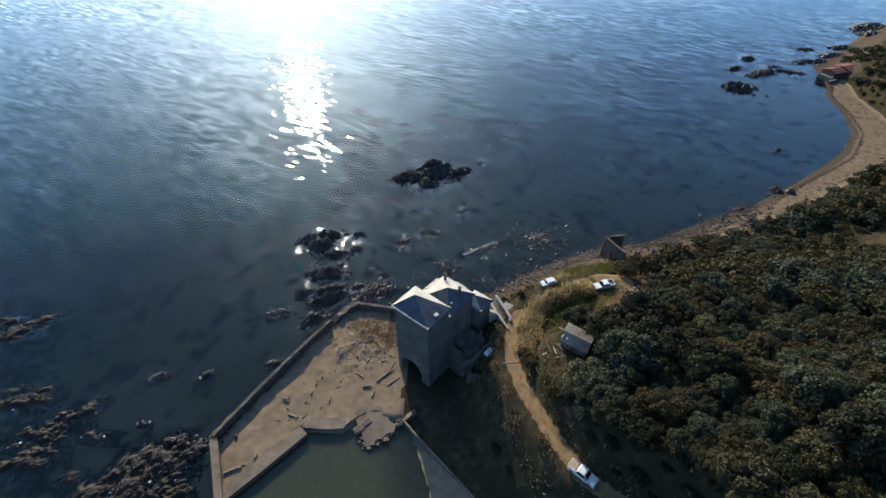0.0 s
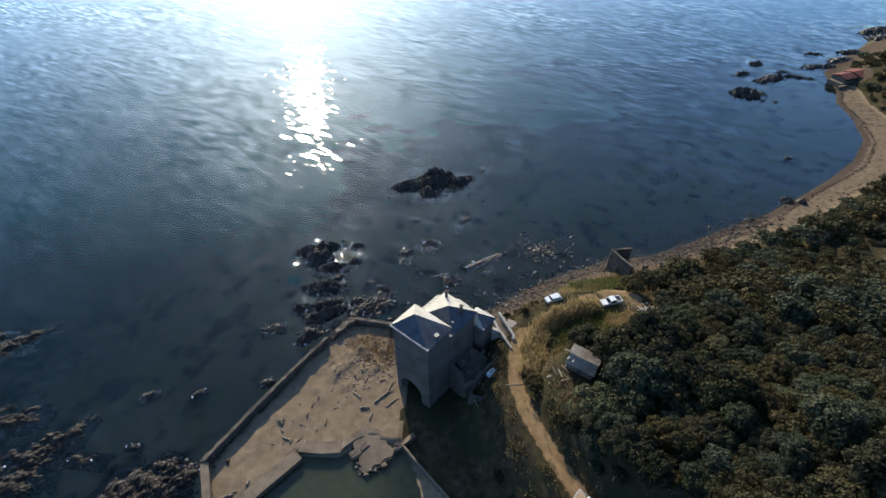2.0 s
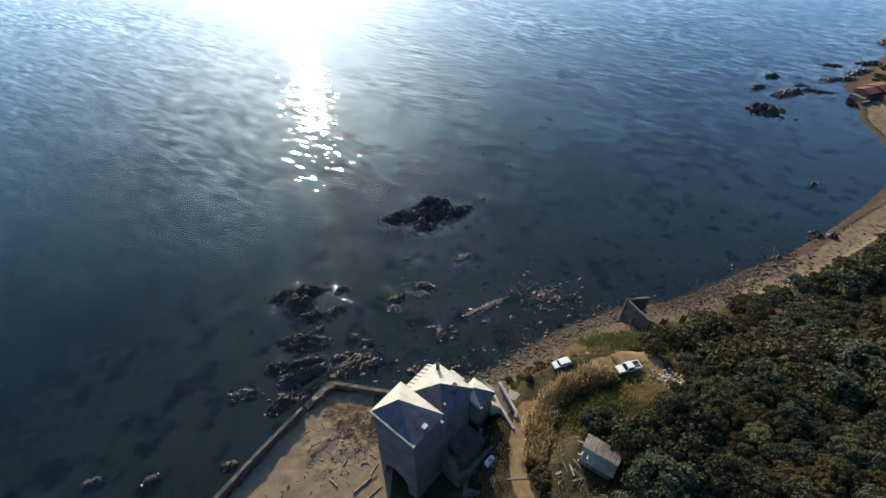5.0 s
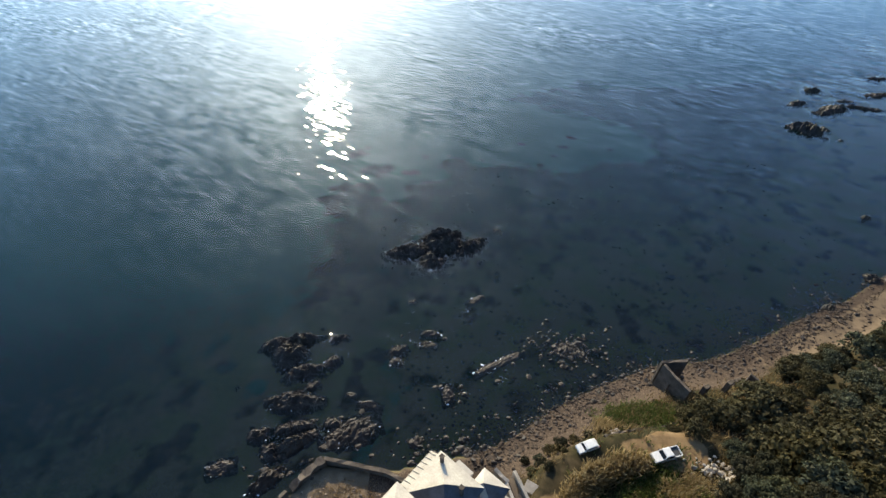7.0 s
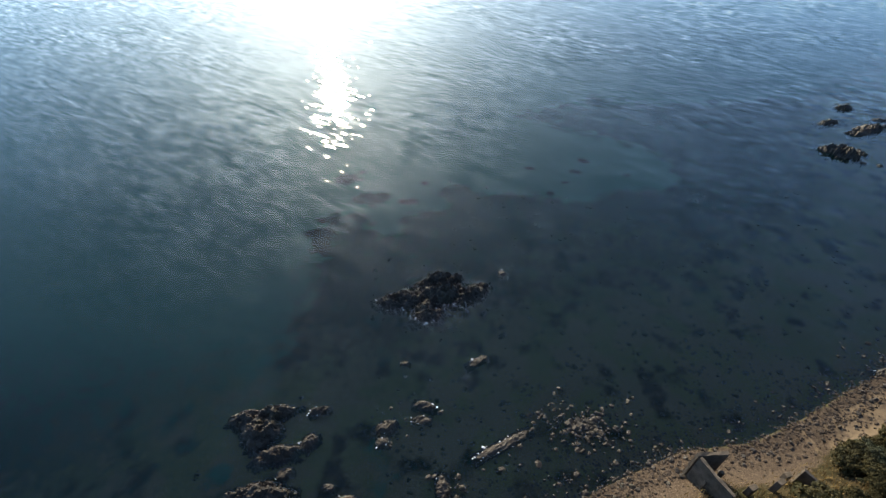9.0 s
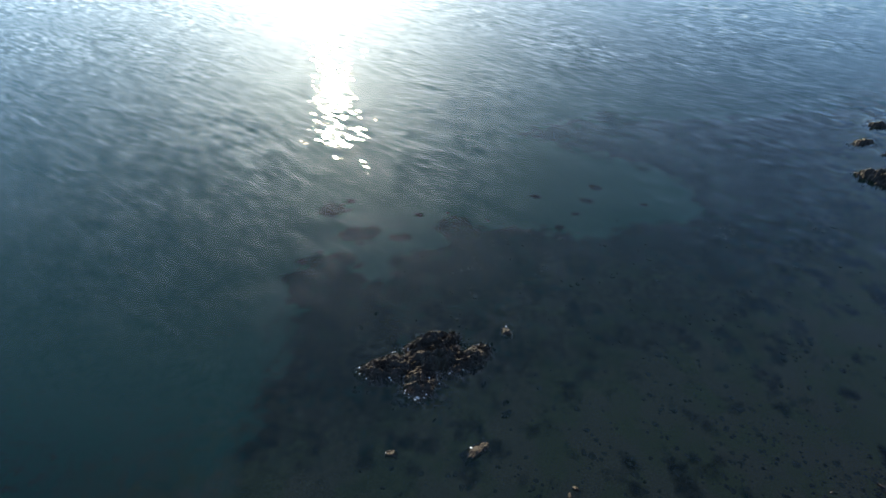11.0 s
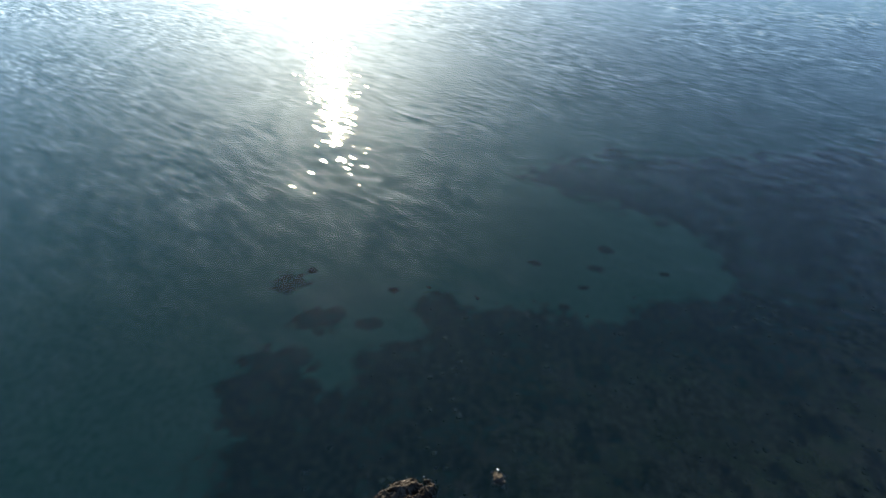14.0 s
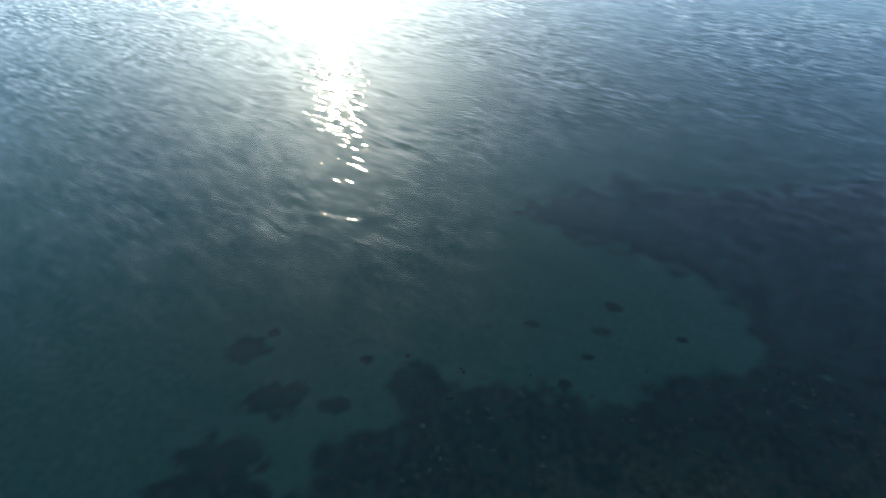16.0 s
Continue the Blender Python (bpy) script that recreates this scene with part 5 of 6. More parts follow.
def make_ruins():
    ruin = tagged(new("shore_ruin"), "roofless ruined masonry house corner on the shore", "ruin")
    ruin.location = (36.0, 81.0, 2.0)
    bpy.context.view_layer.update()
    for pts, tops in (([(35.6, 81.6), (37.6, 81.9), (40.0, 82.2)], [6.9, 6.9, 7.0]), ([(35.9, 81.2), (37.0, 79.0), (38.6, 76.3)], [6.9, 6.9, 6.9]), ([(36.6, 79.0), (37.9, 79.3)], [4.6, 4.2])):
        ob = part("wall", strip_wall(pts, 0.48, 0.4, tops, None, 0.8, 0.08, 3), SEAWALL)
        ob.parent = ruin
        ob.matrix_parent_inverse = Matrix.Translation(ruin.location).inverted()
    post = part("pier", box(38.9, 39.4, 80.0, 80.5, 0.6, 5.2), SEAWALL, bevel=0.05)
    post.parent = ruin
    post.matrix_parent_inverse = Matrix.Translation(ruin.location).inverted()
    for x, y, a, w, z, tip in ((42.2, 78.2, 20, 0.8, 2.5, 2), (46.2, 79.2, 30, 0.8, 3.0, 3), (49.4, 81.6, 10, 0.7, 1.8, 0)):
        h = float(survey(np.array([x]), np.array([y]))[0][0])
        ob = part("ruined_pier", prism([(-w / 2, -0.4), (w / 2, -0.35), (w / 2, 0.35), (-w / 2, 0.4)], -1.2, [z - 0.4, z, z - 0.1, z - 0.6]), SEAWALL, bevel=0.06)
        ob.matrix_world = pose(x, y, h, 0, tip, a)
        tagged(ob, "leaning stub of a ruined masonry wall above a beach", "ruin", "wall stubs")
    bm = prism([(-2.2, -0.3), (2.0, -0.3), (2.0, 0.3), (-2.2, 0.3)], -1.2, [2.5, 0.5, 0.4, 2.4])
    ob = part("ruined_gable", bm, SEAWALL, bevel=0.05)
    ob.matrix_world = pose(52.4, 80.4, float(survey(np.array([52.4]), np.array([80.4]))[0][0]) + 0.2, 0, 0, -28)
    tagged(ob, "triangular remnant of a ruined masonry gable", "ruin")
    for x, y, a, l in ((62.5, 76.5, 32, 4.5), (72.5, 84.0, 34, 3.2)):
        ob = part("concrete_slab", box(-l / 2, l / 2, -0.9, 0.9, -0.3, 0.25), CONCRETE, bevel=0.04)
        ob.matrix_world = pose(x, y, float(survey(np.array([x]), np.array([y]))[0][0]) + 1.0, 0, 0, a)
        tagged(ob, "flat concrete slab showing among dark scrub", "slab")
    spots = []
    rnd = random.Random(8)
    for i in range(80):
        x, y = 37.6 + rnd.gauss(0, 1.3), 63.2 + rnd.gauss(0, 0.9)
        spots.append((x, y, float(survey(np.array([x]), np.array([y]))[0][0]) + 0.15, abs(rnd.gauss(0, 0.18)) + 0.12))
    joined_stones("rubble_heap", spots, WHITEWASH, "heap of pale building rubble beside a track", 14)
    panel = tagged(new("pallet_stack"), "small pale pallet lying on a grassy bank", "pallet")
    panel.matrix_world = pose(26.2, 69.6, float(survey(np.array([26.2]), np.array([69.6]))[0][0]) + 0.1, 0, 0, 25)
    for i in range(4):
        part("board", box(-0.7, 0.7, -0.5 + i * 0.28, -0.32 + i * 0.28, 0.1, 0.14), WHITEWASH, panel)
    for i in range(2):
        part("bearer", box(-0.6 + i * 1.1, -0.5 + i * 1.1, -0.5, 0.52, 0, 0.1), WHITEWASH, panel)
    kerb = part("road_kerb", box(-1.5, 1.5, -0.11, 0.11, -0.2, 0.06), CONCRETE, bevel=0.03)
    kerb.matrix_world = pose(12.0, 46.6, 7.62, 0, 0, 6)
    tagged(kerb, "pale concrete sill across a dirt track", "kerb")
    line = [(23.6, 67.6), (26.5, 69.2), (29.5, 70.2), (33.2, 70.6), (35.6, 71.6)]
    tops = [float(survey(np.array([x]), np.array([y]))[0][0]) + 0.3 for x, y in line]
    wall = part("retaining_wall", strip_wall(line, 0.32, 5.0, tops, None, 0.7, 0.1, 5), SEAWALL)
    tagged(wall, "low dry stone edge along a dirt turning place", "wall")


def make_far_house():
    house = tagged(new("beach_house"), "low beach house with terracotta roofs on a rocky point", "house")
    house.matrix_world = pose(165, 206, 1.2, 0, 0, 24) @ Matrix.Diagonal((0.62, 0.62, 0.72, 1))
    bpy.context.view_layer.update()
    for x0, x1, y0, y1, h, r in ((-13, -1, -5, 4, 2.6, 4.0), (-1, 12, -7, 5, 3.0, 4.6)):
        part("wall", box(x0, x1, y0, y1, -2.0, h), PLASTER, house)
        bm = bmesh.new()
        a = [bm.verts.new(p) for p in ((x0 - 0.5, y0 - 0.6, h), (x1 + 0.5, y0 - 0.6, h), (x1 + 0.5, (y0 + y1) / 2, r), (x0 - 0.5, (y0 + y1) / 2, r), (x1 + 0.5, y1 + 0.6, h), (x0 - 0.5, y1 + 0.6, h))]
        bm.faces.new((a[0], a[1], a[2], a[3])), bm.faces.new((a[3], a[2], a[4], a[5]))
        bm.faces.new((a[0], a[3], a[5])), bm.faces.new((a[1], a[4], a[2])), bm.faces.new((a[0], a[5], a[4], a[1]))
        part("roof", bm, TILE, house, "faded terracotta tile roof")
        n = int((x1 - x0) / 3)
        for i in range(n):
            x = x0 + 1.2 + i * 3
            win = part("window", box(x, x + 1.1, y0 - 0.06, y0 - 0.01, 0.6, 1.9), DARKGLASS, house)
            part("sill", box(x - 0.1, x + 1.2, y0 - 0.16, y0 - 0.005, 0.5, 0.58), WHITEWASH, win)
    part("terrace", box(-17, -13.1, -6, 3, -2, 0.6), CONCRETE, house, "pale concrete terrace")
    part("jetty", box(-21, -13.1, -8.5, -7, -2.2, 0.2), CONCRETE, house, "low concrete jetty")


make_ramp()
make_hut()
make_ruins()
make_far_house()


# ---- vehicles ----
def profile_body(profile, width, taper=0.08, shoulder=0.75):
    """A body from its side profile (x, z), narrowed above the shoulder height."""
    bm = bmesh.new()
    sides = []
    for s in (-1, 1):
        vs = []
        for x, z in profile:
            w = width / 2 * (1 - taper * max(0, z - shoulder) / 0.6)
            vs.append(bm.verts.new((x, s * w, z)))
        sides.append(vs)
    bm.faces.new(sides[0])
    bm.faces.new(sides[1][::-1])
    n = len(profile)
    for i in range(n):
        j = (i + 1) % n
        bm.faces.new((sides[0][i], sides[1][i], sides[1][j], sides[0][j]))
    return bm


def wheel(parent, x, y, r=0.36, w=0.24):
    bm = bmesh.new()
    bmesh.ops.create_cone(bm, cap_ends=True, segments=20, radius1=r, radius2=r, depth=w, matrix=Matrix.Rotation(math.pi / 2, 4, "X"))
    whl = part("wheel", bm, TYRE, parent, bevel=0.03)
    whl.location = (x, y, r)
    bm = bmesh.new()
    bmesh.ops.create_cone(bm, cap_ends=True, segments=14, radius1=r * 0.6, radius2=r * 0.52, depth=w + 0.03, matrix=Matrix.Rotation(math.pi / 2, 4, "X"))
    part("rim", bm, RIM, whl)


def cabin_glass(parent, x0, x1, w, z0, z1, lean_f, lean_b):
    for name, pts in (("windscreen", [(x1 + 0.02, -w * 0.44, z0), (x1 + 0.02, w * 0.44, z0), (x1 - lean_f + 0.02, w * 0.38, z1), (x1 - lean_f + 0.02, -w * 0.38, z1)]),
                      ("rear_window", [(x0 - 0.02, w * 0.42, z0), (x0 - 0.02, -w * 0.42, z0), (x0 + lean_b - 0.02, -w * 0.37, z1), (x0 + lean_b - 0.02, w * 0.37, z1)]),
                      ("side_window", [(x0 + 0.15, -w * 0.5 - 0.005, z0), (x1 - 0.15, -w * 0.5 - 0.005, z0), (x1 - lean_f - 0.08, -w * 0.455 - 0.005, z1), (x0 + lean_b + 0.08, -w * 0.455 - 0.005, z1)]),
                      ("side_window", [(x1 - 0.15, w * 0.5 + 0.005, z0), (x0 + 0.15, w * 0.5 + 0.005, z0), (x0 + lean_b + 0.08, w * 0.455 + 0.005, z1), (x1 - lean_f - 0.08, w * 0.455 + 0.005, z1)])):
        bm = bmesh.new()
        f = bm.faces.new([bm.verts.new(p) for p in pts])
        bmesh.ops.solidify(bm, geom=[f], thickness=0.02)
        part(name, bm, DARKGLASS, parent)


def lamps(parent, xf, xb, w, z):
    for s in (-1, 1):
        part("headlight", box(xf - 0.08, xf + 0.02, s * w * 0.38 - 0.16, s * w * 0.38 + 0.16, z, z + 0.18), LAMPGLASS, parent)
        part("tail_light", box(xb - 0.02, xb + 0.06, s * w * 0.44 - 0.08, s * w * 0.44 + 0.08, z, z + 0.3), REDLAMP, parent)


def pickup(x, y, z, turn, tilt, label, loaded):
    car = tagged(new("pickup_truck"), label, "pickup truck", "parked vehicles")
    w = 1.78
    part("body", profile_body([(2.55, 0.35), (2.58, 0.75), (2.45, 0.98), (1.25, 1.08), (-2.5, 1.05), (-2.55, 0.5), (-2.45, 0.38)], w), CARPAINT, car, bevel=0.05)
    cab = part("cab", profile_body([(1.2, 1.06), (0.45, 1.72), (-0.75, 1.74), (-1.0, 1.06)], w * 0.98, 0.1, 1.06), CARPAINT, car, bevel=0.06)
    cabin_glass(car, -0.96, 1.14, w * 0.98, 1.12, 1.62, 0.6, 0.2)
    part("cargo_bed", box(-2.42, -1.1, -w * 0.43, w * 0.43, 1.02, 1.075), BEDLINER, car, "dark lined cargo bed")
    for s in (-1, 1):
        part("bed_side", box(-2.5, -1.05, s * w * 0.47 - 0.06, s * w * 0.47 + 0.06, 1.03, 1.3), CARPAINT, car)
    part("tailgate", box(-2.52, -2.42, -w * 0.45, w * 0.45, 1.03, 1.3), CARPAINT, car)
    if loaded:
        load = part("load", box(-2.38, -1.12, -w * 0.4, w * 0.4, 1.08, 1.27), DRYSAND, car, "tan sandy load")
    lamps(car, 2.56, -2.56, w, 0.72)
    part("bumper", box(2.5, 2.68, -w * 0.46, w * 0.46, 0.4, 0.62), BEDLINER, car)
    for s in (-1, 1):
        part("door_mirror", box(0.85, 1.0, s * w * 0.5 - 0.1 + s * 0.08, s * w * 0.5 + 0.1 + s * 0.08, 1.1, 1.28), BEDLINER, car)
        wheel(car, 1.6, s * (w / 2 - 0.08)), wheel(car, -1.55, s * (w / 2 - 0.08))
    car.matrix_world = pose(x, y, z, 0, tilt, turn) @ Matrix.Diagonal((0.8, 0.82, 0.86, 1))


def hatchback(x, y, z, turn):
    car = tagged(new("car"), "small white hatchback parked beside a grassy bank", "car", "parked vehicles")
    w = 1.62
    part("body", profile_body([(1.85, 0.3), (1.9, 0.65), (1.75, 0.86), (0.95, 0.96), (-1.8, 0.98), (-1.88, 0.6), (-1.8, 0.32)], w), CARPAINT, car, bevel=0.05)
    part("cabin", profile_body([(0.95, 0.95), (0.3, 1.45), (-1.25, 1.46), (-1.75, 0.97)], w * 0.98, 0.1, 0.95), CARPAINT, car, bevel=0.06)
    cabin_glass(car, -1.7, 0.9, w * 0.98, 1.0, 1.38, 0.55, 0.4)
    lamps(car, 1.88, -1.88, w, 0.6)
    for s in (-1, 1):
        part("door_mirror", box(0.6, 0.74, s * w * 0.5 - 0.08 + s * 0.08, s * w * 0.5 + 0.08 + s * 0.08, 0.98, 1.12), BEDLINER, car)
        wheel(car, 1.2, s * (w / 2 - 0.06), 0.3, 0.2), wheel(car, -1.15, s * (w / 2 - 0.06), 0.3, 0.2)
    car.matrix_world = pose(x, y, z, 0, 0, turn) @ Matrix.Diagonal((0.84, 0.8, 0.74, 1))


DRYSAND = weathered("tan_load", (0.3, 0.22, 0.14), (0.45, 0.34, 0.23), 2.0, 9.0, 0.9, 0.05)


def level(x, y):
    return float(survey(np.array([float(x)]), np.array([float(y)]))[0][0])


pickup(31.1, 64.8, level(31.1, 64.8), 198, 0, "white double-cab pickup with an empty dark bed, parked on dirt", False)
pickup(19.9, 28.6, level(19.9, 28.6), -40, 0, "white double-cab pickup with a tan load, parked on a track", True)
hatchback(20.6, 65.4, level(20.6, 65.4), 203)


# ---- plants ----
def crown_mesh(seed, rx, rz, leaves, size, mat, name="crown"):
    """Leaf clumps over several lobes; the gaps between lobes stay open."""
    rnd = np.random.RandomState(seed)
    lobes = []
    for i in range(rnd.randint(24, 30)):
        a, r = i * 2.39996 + rnd.uniform(-0.3, 0.3), rx * 0.8 * math.sqrt((i + 0.5) / 27) * rnd.uniform(0.88, 1.1)
        dome = math.sqrt(max(0.05, 1 - (r / (rx * 1.05)) ** 2))
        lobes.append((r * math.cos(a), r * math.sin(a), rz * dome * rnd.uniform(0.6, 0.84), rx * rnd.uniform(0.2, 0.31), rz * rnd.uniform(0.17, 0.27)))
    lo = np.array(lobes)
    pick = rnd.randint(0, len(lo), leaves)
    d = rnd.normal(size=(leaves, 3))
    d[:, 2] = np.abs(d[:, 2]) * 1.1 - 0.3
    d /= np.linalg.norm(d, axis=1, keepdims=True)
    L = lo[pick]
    k = rnd.uniform(0.72, 1.08, (leaves, 1))
    c = np.stack([L[:, 0] + d[:, 0] * L[:, 3] * k[:, 0], L[:, 1] + d[:, 1] * L[:, 3] * k[:, 0], L[:, 2] + d[:, 2] * L[:, 4] * k[:, 0]], 1)
    n = d + rnd.normal(scale=0.45, size=d.shape)
    n /= np.linalg.norm(n, axis=1, keepdims=True)
    t = np.cross(n, rnd.normal(size=n.shape))
    t /= np.linalg.norm(t, axis=1, keepdims=True)
    b = np.cross(n, t)
    s = size * rnd.uniform(0.6, 1.3, (leaves, 1))
    return c, t * s, b * s * 0.7


def trunk_bm(seed, h, r):
    bm = bmesh.new()
    rnd = random.Random(seed)
    for k in range(4):
        a = 6.283 * k / 4 + rnd.random()
        base, tip = Vector((0.05 * math.cos(a), 0.05 * math.sin(a), -0.3)), Vector((0.5 * h * math.cos(a), 0.5 * h * math.sin(a), h * rnd.uniform(0.6, 0.85)))
        prev = None
        for i in range(4):
            f = i / 3
            p = base.lerp(tip, f)
            p.x *= 0.4 + 0.6 * f
            p.y *= 0.4 + 0.6 * f
            rr = r * (1 - 0.75 * f)
            ring = [bm.verts.new(p + Vector((rr * math.cos(6.283 * j / 5), rr * math.sin(6.283 * j / 5), 0))) for j in range(5)]
            if prev:
                for j in range(5):
                    bm.faces.new((prev[j], prev[(j + 1) % 5], ring[(j + 1) % 5], ring[j]))
            prev = ring
    return bm


BACK_TRACK = [(36.0, 66.5), (42.0, 68.5), (48.0, 70.5), (55.0, 74.5), (63.0, 80.5), (72.0, 87.0)]


def scrub_spots():
    """Where the scrub grows: x, y, size, taken from the plan."""
    rnd = np.random.RandomState(4)
    n = 7000
    x = np.concatenate([rnd.uniform(6, 75, n), rnd.uniform(60, 185, n)])
    y = np.concatenate([rnd.uniform(12, 90, n), rnd.uniform(20, 230, n)])
    h, land, sea, rd, beach, quay = survey(x, y)
    size = (0.9 + 2.3 * rnd.rand(len(x)) ** 3) * (0.75 + 0.75 * smooth(fbm(x / 16, y / 16, 91), 0.4, 0.64))
    xr = np.interp(y, [20, 25.4, 28.4, 32.8, 38, 41.9, 46.9, 51.6, 56.8, 61.2], [30, 24, 20, 17.6, 15, 13.3, 12.1, 12.3, 13.8, 16.6])
    ok = land & (rd > 1.3 + 0.6 * size) & (sea > beach + 1.5 + 0.5 * size)
    ok &= ~((x < xr) & (y < 66))
    west = (x < xr) & (y < 64)
    size = np.where(west, size * 0.6, size)
    ok &= np.hypot((x - 20.6) / 5.6, (y - 45.4) / 5.8) > 1
    ok &= np.hypot((x - 28.0) / 8.0, (y - 59.5) / 7.5) > 1
    ok &= np.hypot((x - 20.0) / 6.0, (y - 57.0) / 5.5) > 1
    ok &= np.hypot((x - 36.0) / 4.0, (y - 64.5) / 4.0) > 1
    ok &= ~((x < 33.5) & (y > 63))
    ok &= ~((sea < 12) & (x < 42))
    ok &= np.hypot(x - 165, y - 206) > 9.5
    ok &= ~((x > 38.5) & (x < 58) & (y > 74.6 + 0.3 * (x - 41) - 0.5))
    ok &= np.hypot(x - 16.0, y - 50.5) > 3.2 + 0.5 * size
    back, _ = line_distance(x, y, BACK_TRACK)
    ok &= back > np.where(x < 46, 1.0, 0.3) + 0.5 * size
    order = np.argsort(-size)
    kept = []
    grid = {}
    for i in order:
        if not ok[i]:
            continue
        gx, gy = int(x[i] // 4), int(y[i] // 4)
        near = [q for a in (-1, 0, 1) for b in (-1, 0, 1) for q in grid.get((gx + a, gy + b), ())]
        if any((x[i] - q[0]) ** 2 + (y[i] - q[1]) ** 2 < (0.46 * (size[i] + q[2])) ** 2 for q in near):
            continue
        grid.setdefault((gx, gy), []).append((x[i], y[i], size[i]))
        kept.append((x[i], y[i], h[i], size[i]))
    for px, py, ps in ((13.2, 62.6, 1.0), (14.6, 64.6, 1.2), (16.6, 66.6, 1.3), (15.0, 62.4, 0.8), (18.2, 68.0, 1.2), (20.2, 68.8, 1.0), (12.6, 65.0, 0.9), (22.4, 69.6, 0.8), (17.6, 65.2, 0.7), (37.0, 73.6, 1.2), (39.0, 74.2, 1.3), (41.2, 73.8, 1.2), (38.0, 72.0, 1.1), (43.5, 74.0, 1.0), (47.0, 75.4, 1.1), (40.4, 72.6, 1.2), (45.2, 73.2, 1.1), (49.5, 76.2, 1.1), (52.0, 77.4, 1.0)):
        kept.append((px, py, float(survey(np.array([px]), np.array([py]))[0][0]), ps))
    for k in range(3):
        px, py = 3.5 + 4.5 * rnd.rand(), 22 + 30 * rnd.rand()
        px = min(px + np.interp(py, [22, 35, 52], [12, 3.5, 0]), 30)
        kept.append((px, py, float(survey(np.array([px]), np.array([py]))[0][0]), 0.6 + 0.7 * rnd.rand()))
    return kept


def make_scrub():
    rnd = random.Random(6)
    kinds = []
    for k in range(6):
        mat = SCRUB_LEAF if k < 4 else OLIVE_LEAF
        c, t, b = crown_mesh(100 + k, 1.0, 1.1 + 0.1 * (k % 3), 4500, 0.053, mat)
        me = leaf_mesh("crown", c, t, b, mat)
        tb = trunk_bm(k, 0.9, 0.05)
        tm = bpy.data.meshes.new("trunk")
        tb.to_mesh(tm)
        tb.free()
        tm.materials.append(BARK)
        kinds.append((me, tm, (c, t, b), k))
    spots = scrub_spots()
    spots.sort(key=lambda s: math.hypot(s[0] - 22, s[1] - 40))
    labels = ("dense dark green evergreen shrub on a slope", "grey-green bushy shrub on a slope")
    for i, (x, y, h, s) in enumerate(spots[:300]):
        me, tm, _, k = kinds[rnd.randrange(6)]
        ob = tagged(new("shrub"), labels[k >= 4], "shrub", "coastal scrub")
        for nm, data in (("trunk", tm), ("crown", me)):
            p = new(nm, data)
            p.parent = ob
        ob.matrix_world = pose(x, y, h - 0.1, 0, 0, rnd.uniform(0, 360)) @ Matrix.Diagonal((s, s * rnd.uniform(0.85, 1.15), s * rnd.uniform(0.75, 1.4), 1))
    for mat, pick in ((SCRUB_LEAF, 0), (OLIVE_LEAF, 1)):
        C, T, B = [], [], []
        for i, (x, y, h, s) in enumerate(spots[300:]):
            if (i % 3 == 2) != bool(pick):
                continue
            c, t, b = kinds[rnd.randrange(4) if not pick else 4 + rnd.randrange(2)][2]
            n = 1500 if x < 75 else 700 if x < 120 else 300
            sel = np.random.RandomState(i).permutation(len(c))[:n]
            a = rnd.uniform(0, 6.283)
            rot = np.array([[math.cos(a), -math.sin(a), 0], [math.sin(a), math.cos(a), 0], [0, 0, 1]])
            C.append(c[sel] @ rot.T * s + np.array([x, y, h - 0.1]))
            grow = s * {1500: 1.5, 700: 2.1, 300: 3.0}[n]
            T.append(t[sel] @ rot.T * grow)
            B.append(b[sel] @ rot.T * grow)
        me = leaf_mesh("scrub", np.concatenate(C), np.concatenate(T), np.concatenate(B), mat)
        tagged(new("scrub", me), ("dark green evergreen scrub covering a hillside", "grey-green scrub covering a hillside")[pick], "scrub", kind="stuff")


def tufts(name, spots, blades, height, spread, mat, label, seed):
    """Upright blades in tufts, all in one mesh: rows of x, y, size."""
    rnd = np.random.RandomState(seed)
    p = np.array(spots)
    h = survey(p[:, 0], p[:, 1])[0]
    n = len(p) * blades
    base = np.repeat(np.stack([p[:, 0], p[:, 1], h], 1), blades, 0)
    s = np.repeat(p[:, 2], blades)[:, None]
    base[:, :2] += rnd.normal(scale=spread, size=(n, 2)) * s
    up = np.stack([rnd.normal(scale=0.28, size=n), rnd.normal(scale=0.28, size=n), np.ones(n)], 1)
    ln = height * s * rnd.uniform(0.6, 1.2, (n, 1))
    side = np.cross(up, rnd.normal(size=(n, 3)))
    side /= np.linalg.norm(side, axis=1, keepdims=True)
    me = quads_mesh(name, base + up * ln / 2, side * 0.055 * s, up * ln / 2, mat)
    tagged(new(name, me), label, "grass", kind="stuff")


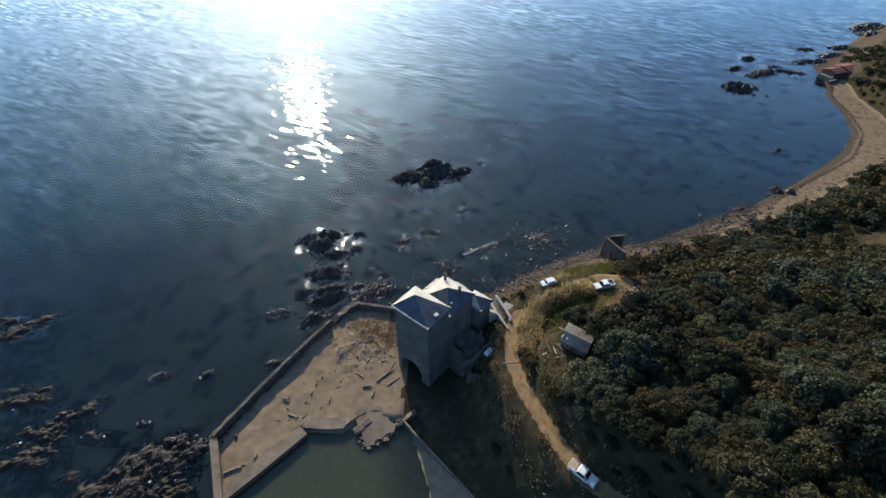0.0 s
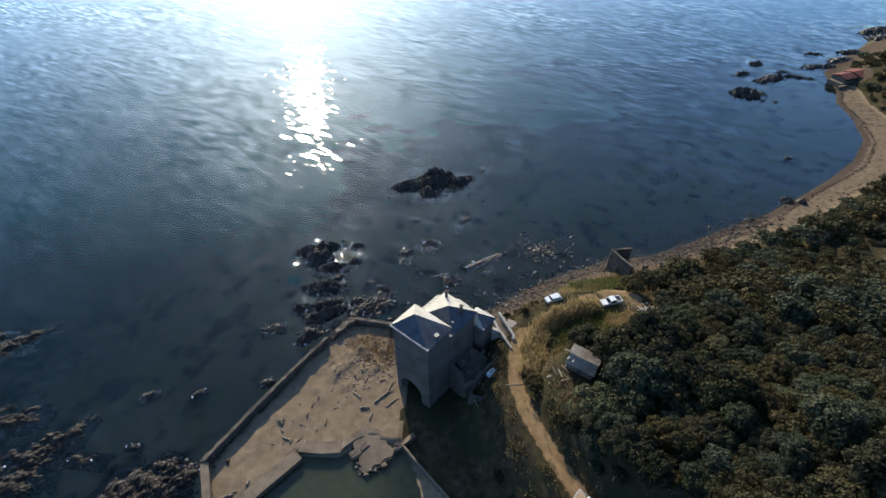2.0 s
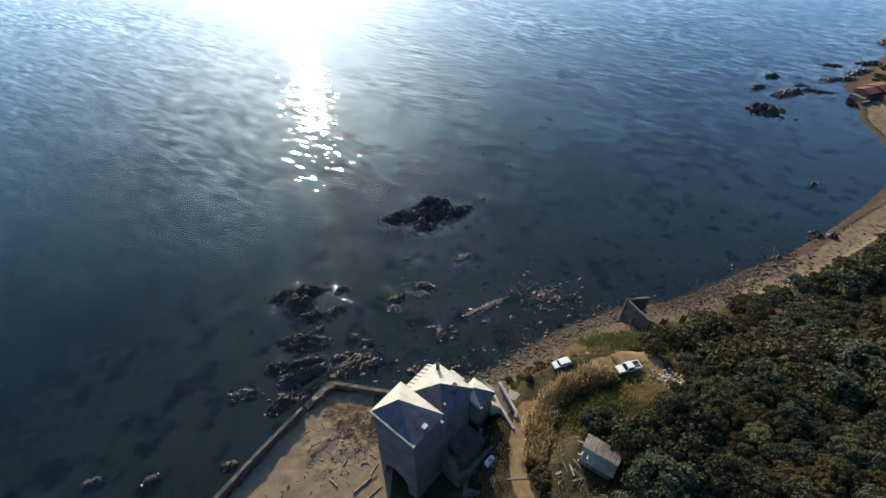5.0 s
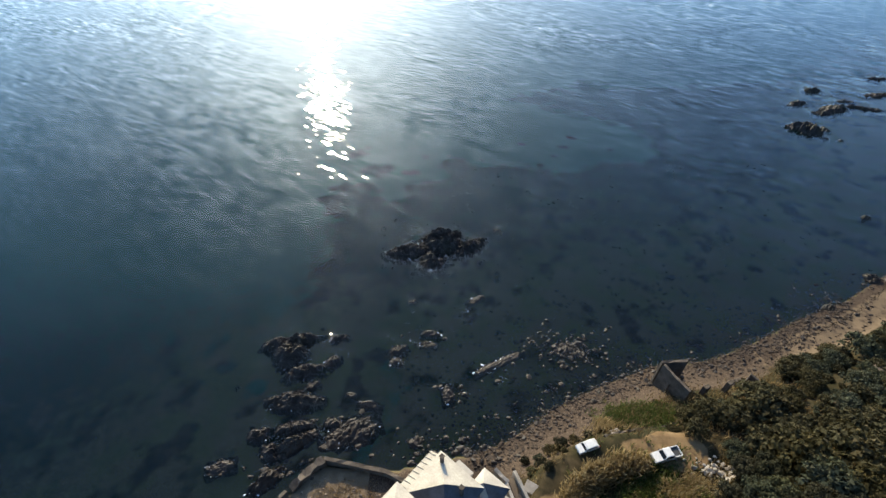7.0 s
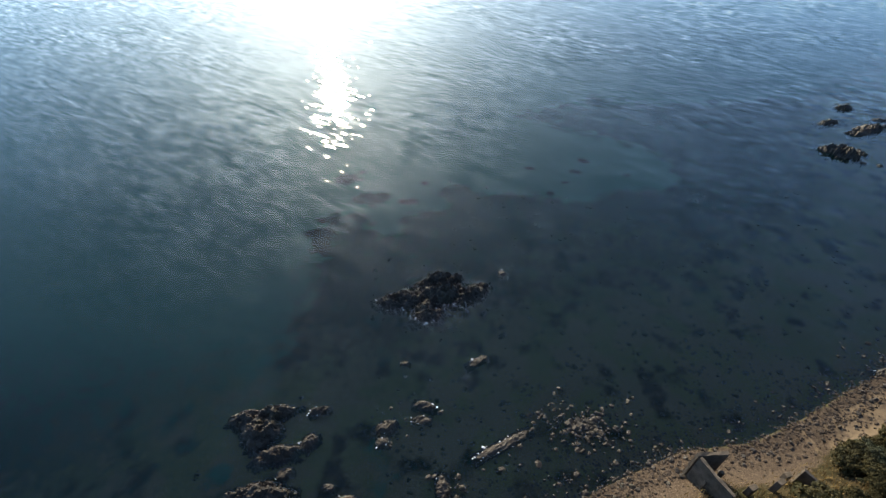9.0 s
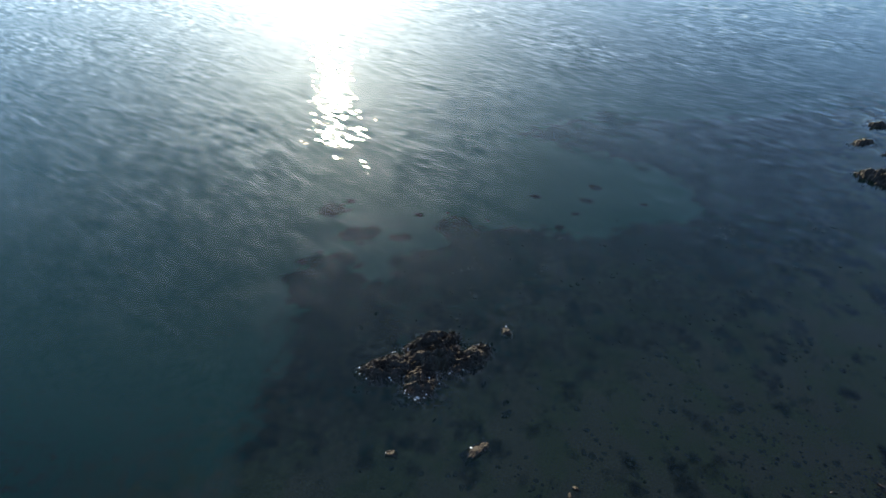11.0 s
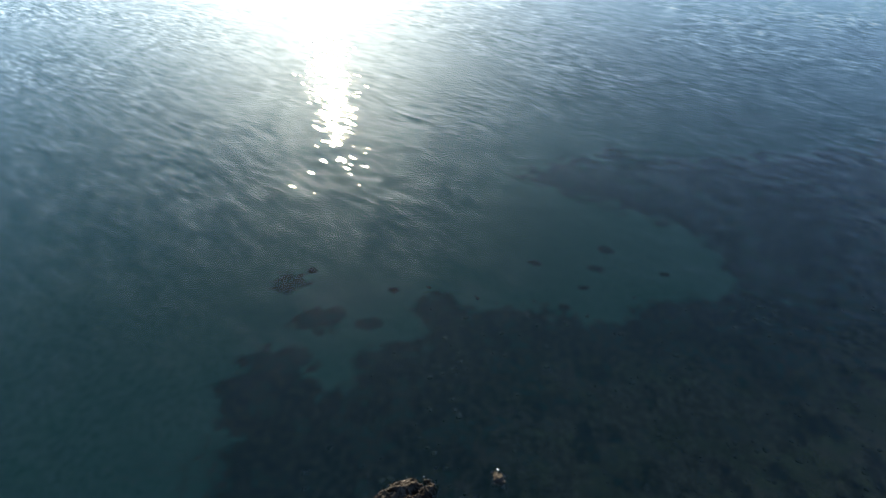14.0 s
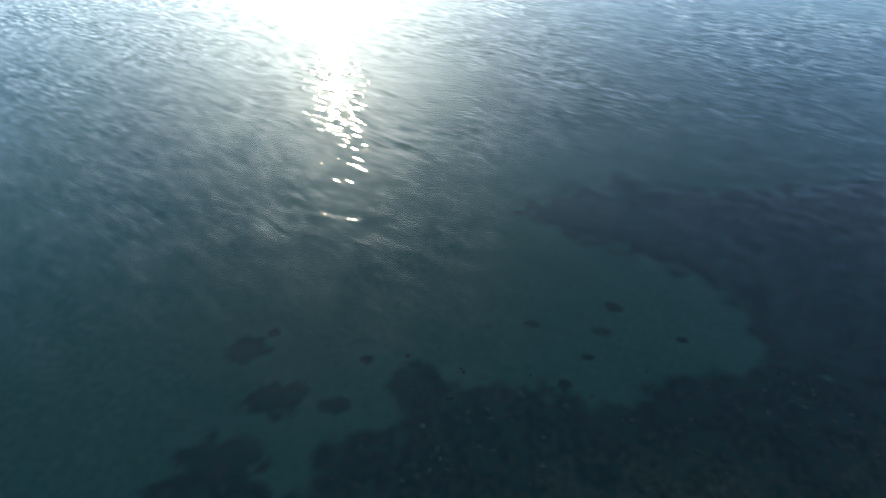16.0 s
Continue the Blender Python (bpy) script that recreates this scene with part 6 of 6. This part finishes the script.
def make_grass():
    rnd = np.random.RandomState(19)
    wrack = [(-12.5 + rnd.normal(scale=3.2), 56.5 + rnd.normal(scale=2.6), rnd.uniform(0.4, 1.0)) for _ in range(900)]
    wrack = [p for p in wrack if -19 < p[0] < -8.5 and p[1] < 61.5 and p[1] - 0.8 * p[0] < 75.5 and p[1] + 0.75 * p[0] > 44.6 - 0.0]
    wrack = [p for p in wrack if p[1] > 50]
    tufts("sea_wrack", wrack, 8, 0.2, 0.5, WRACK, "dry brown wrack and stubble on sand", 5)
    band = [(14.9, 48.5), (15.6, 52.5), (16.6, 56.2), (18.6, 59.4), (21.5, 61.6), (25.0, 63.0), (28.2, 63.6)]
    reeds = []
    for i in range(700):
        x, y, sx, sy = along(band, rnd.rand())
        o = rnd.normal(scale=0.6)
        reeds.append((x + sx * o - 0.2, y + sy * o, rnd.uniform(0.7, 1.25)))
    for cx, cy, w, n in ((32.0, 59.5, 1.4, 120), (33.8, 61.0, 1.0, 70), (25.0, 71.0, 1.2, 40)):
        reeds += [(cx + rnd.normal(scale=w), cy + rnd.normal(scale=w * 0.7), rnd.uniform(0.5, 0.9)) for _ in range(n)]
    tufts("dry_reeds", reeds, 22, 1.25, 0.4, REED, "tall dry golden reeds beside a dirt track", 1)
    green = [(28.5 + rnd.normal(scale=3.2), 59.5 + rnd.normal(scale=2.6), rnd.uniform(0.5, 1.2)) for _ in range(420)]
    green += [(31.0 + rnd.normal(scale=2.8), 73.2 + rnd.normal(scale=1.4), rnd.uniform(0.4, 0.9)) for _ in range(420)]
    green += [(24 + rnd.normal(scale=2.5), 55 + rnd.normal(scale=2.5), rnd.uniform(0.5, 1.0)) for _ in range(200)]
    green += [(57 + rnd.normal(scale=1.2), 33 + rnd.normal(scale=3.0), rnd.uniform(0.6, 1.2)) for _ in range(160)]
    tufts("green_grass", green, 26, 0.7, 0.45, GRASS, "rough green grass on a bank", 2)
    dry = []
    for i in range(3000):
        x, y = rnd.uniform(5, 60), rnd.uniform(20, 86)
        dry.append((x, y, rnd.uniform(0.5, 1.3)))
    p = np.array(dry)
    h, land, sea, rd, beach, quay = survey(p[:, 0], p[:, 1])
    xr = np.interp(p[:, 1], [20, 25.4, 28.4, 32.8, 38, 41.9, 46.9, 51.6, 56.8, 61.2], [30, 24, 20, 17.6, 15, 13.3, 12.1, 12.3, 13.8, 16.6])
    ok = land & (rd > 1.7) & (sea > 6.5) & ~((p[:, 0] < xr - 6) & (p[:, 1] < 66)) & (np.hypot((p[:, 0] - 33) / 5, (p[:, 1] - 66) / 3.4) > 1) & (np.hypot(p[:, 0] - 21.5, p[:, 1] - 47.2) > 3)
    tufts("dry_grass", p[ok], 16, 0.7, 0.6, DRYGRASS, "dry brown grass and low herbs on a slope", 3)


make_scrub()
make_grass()
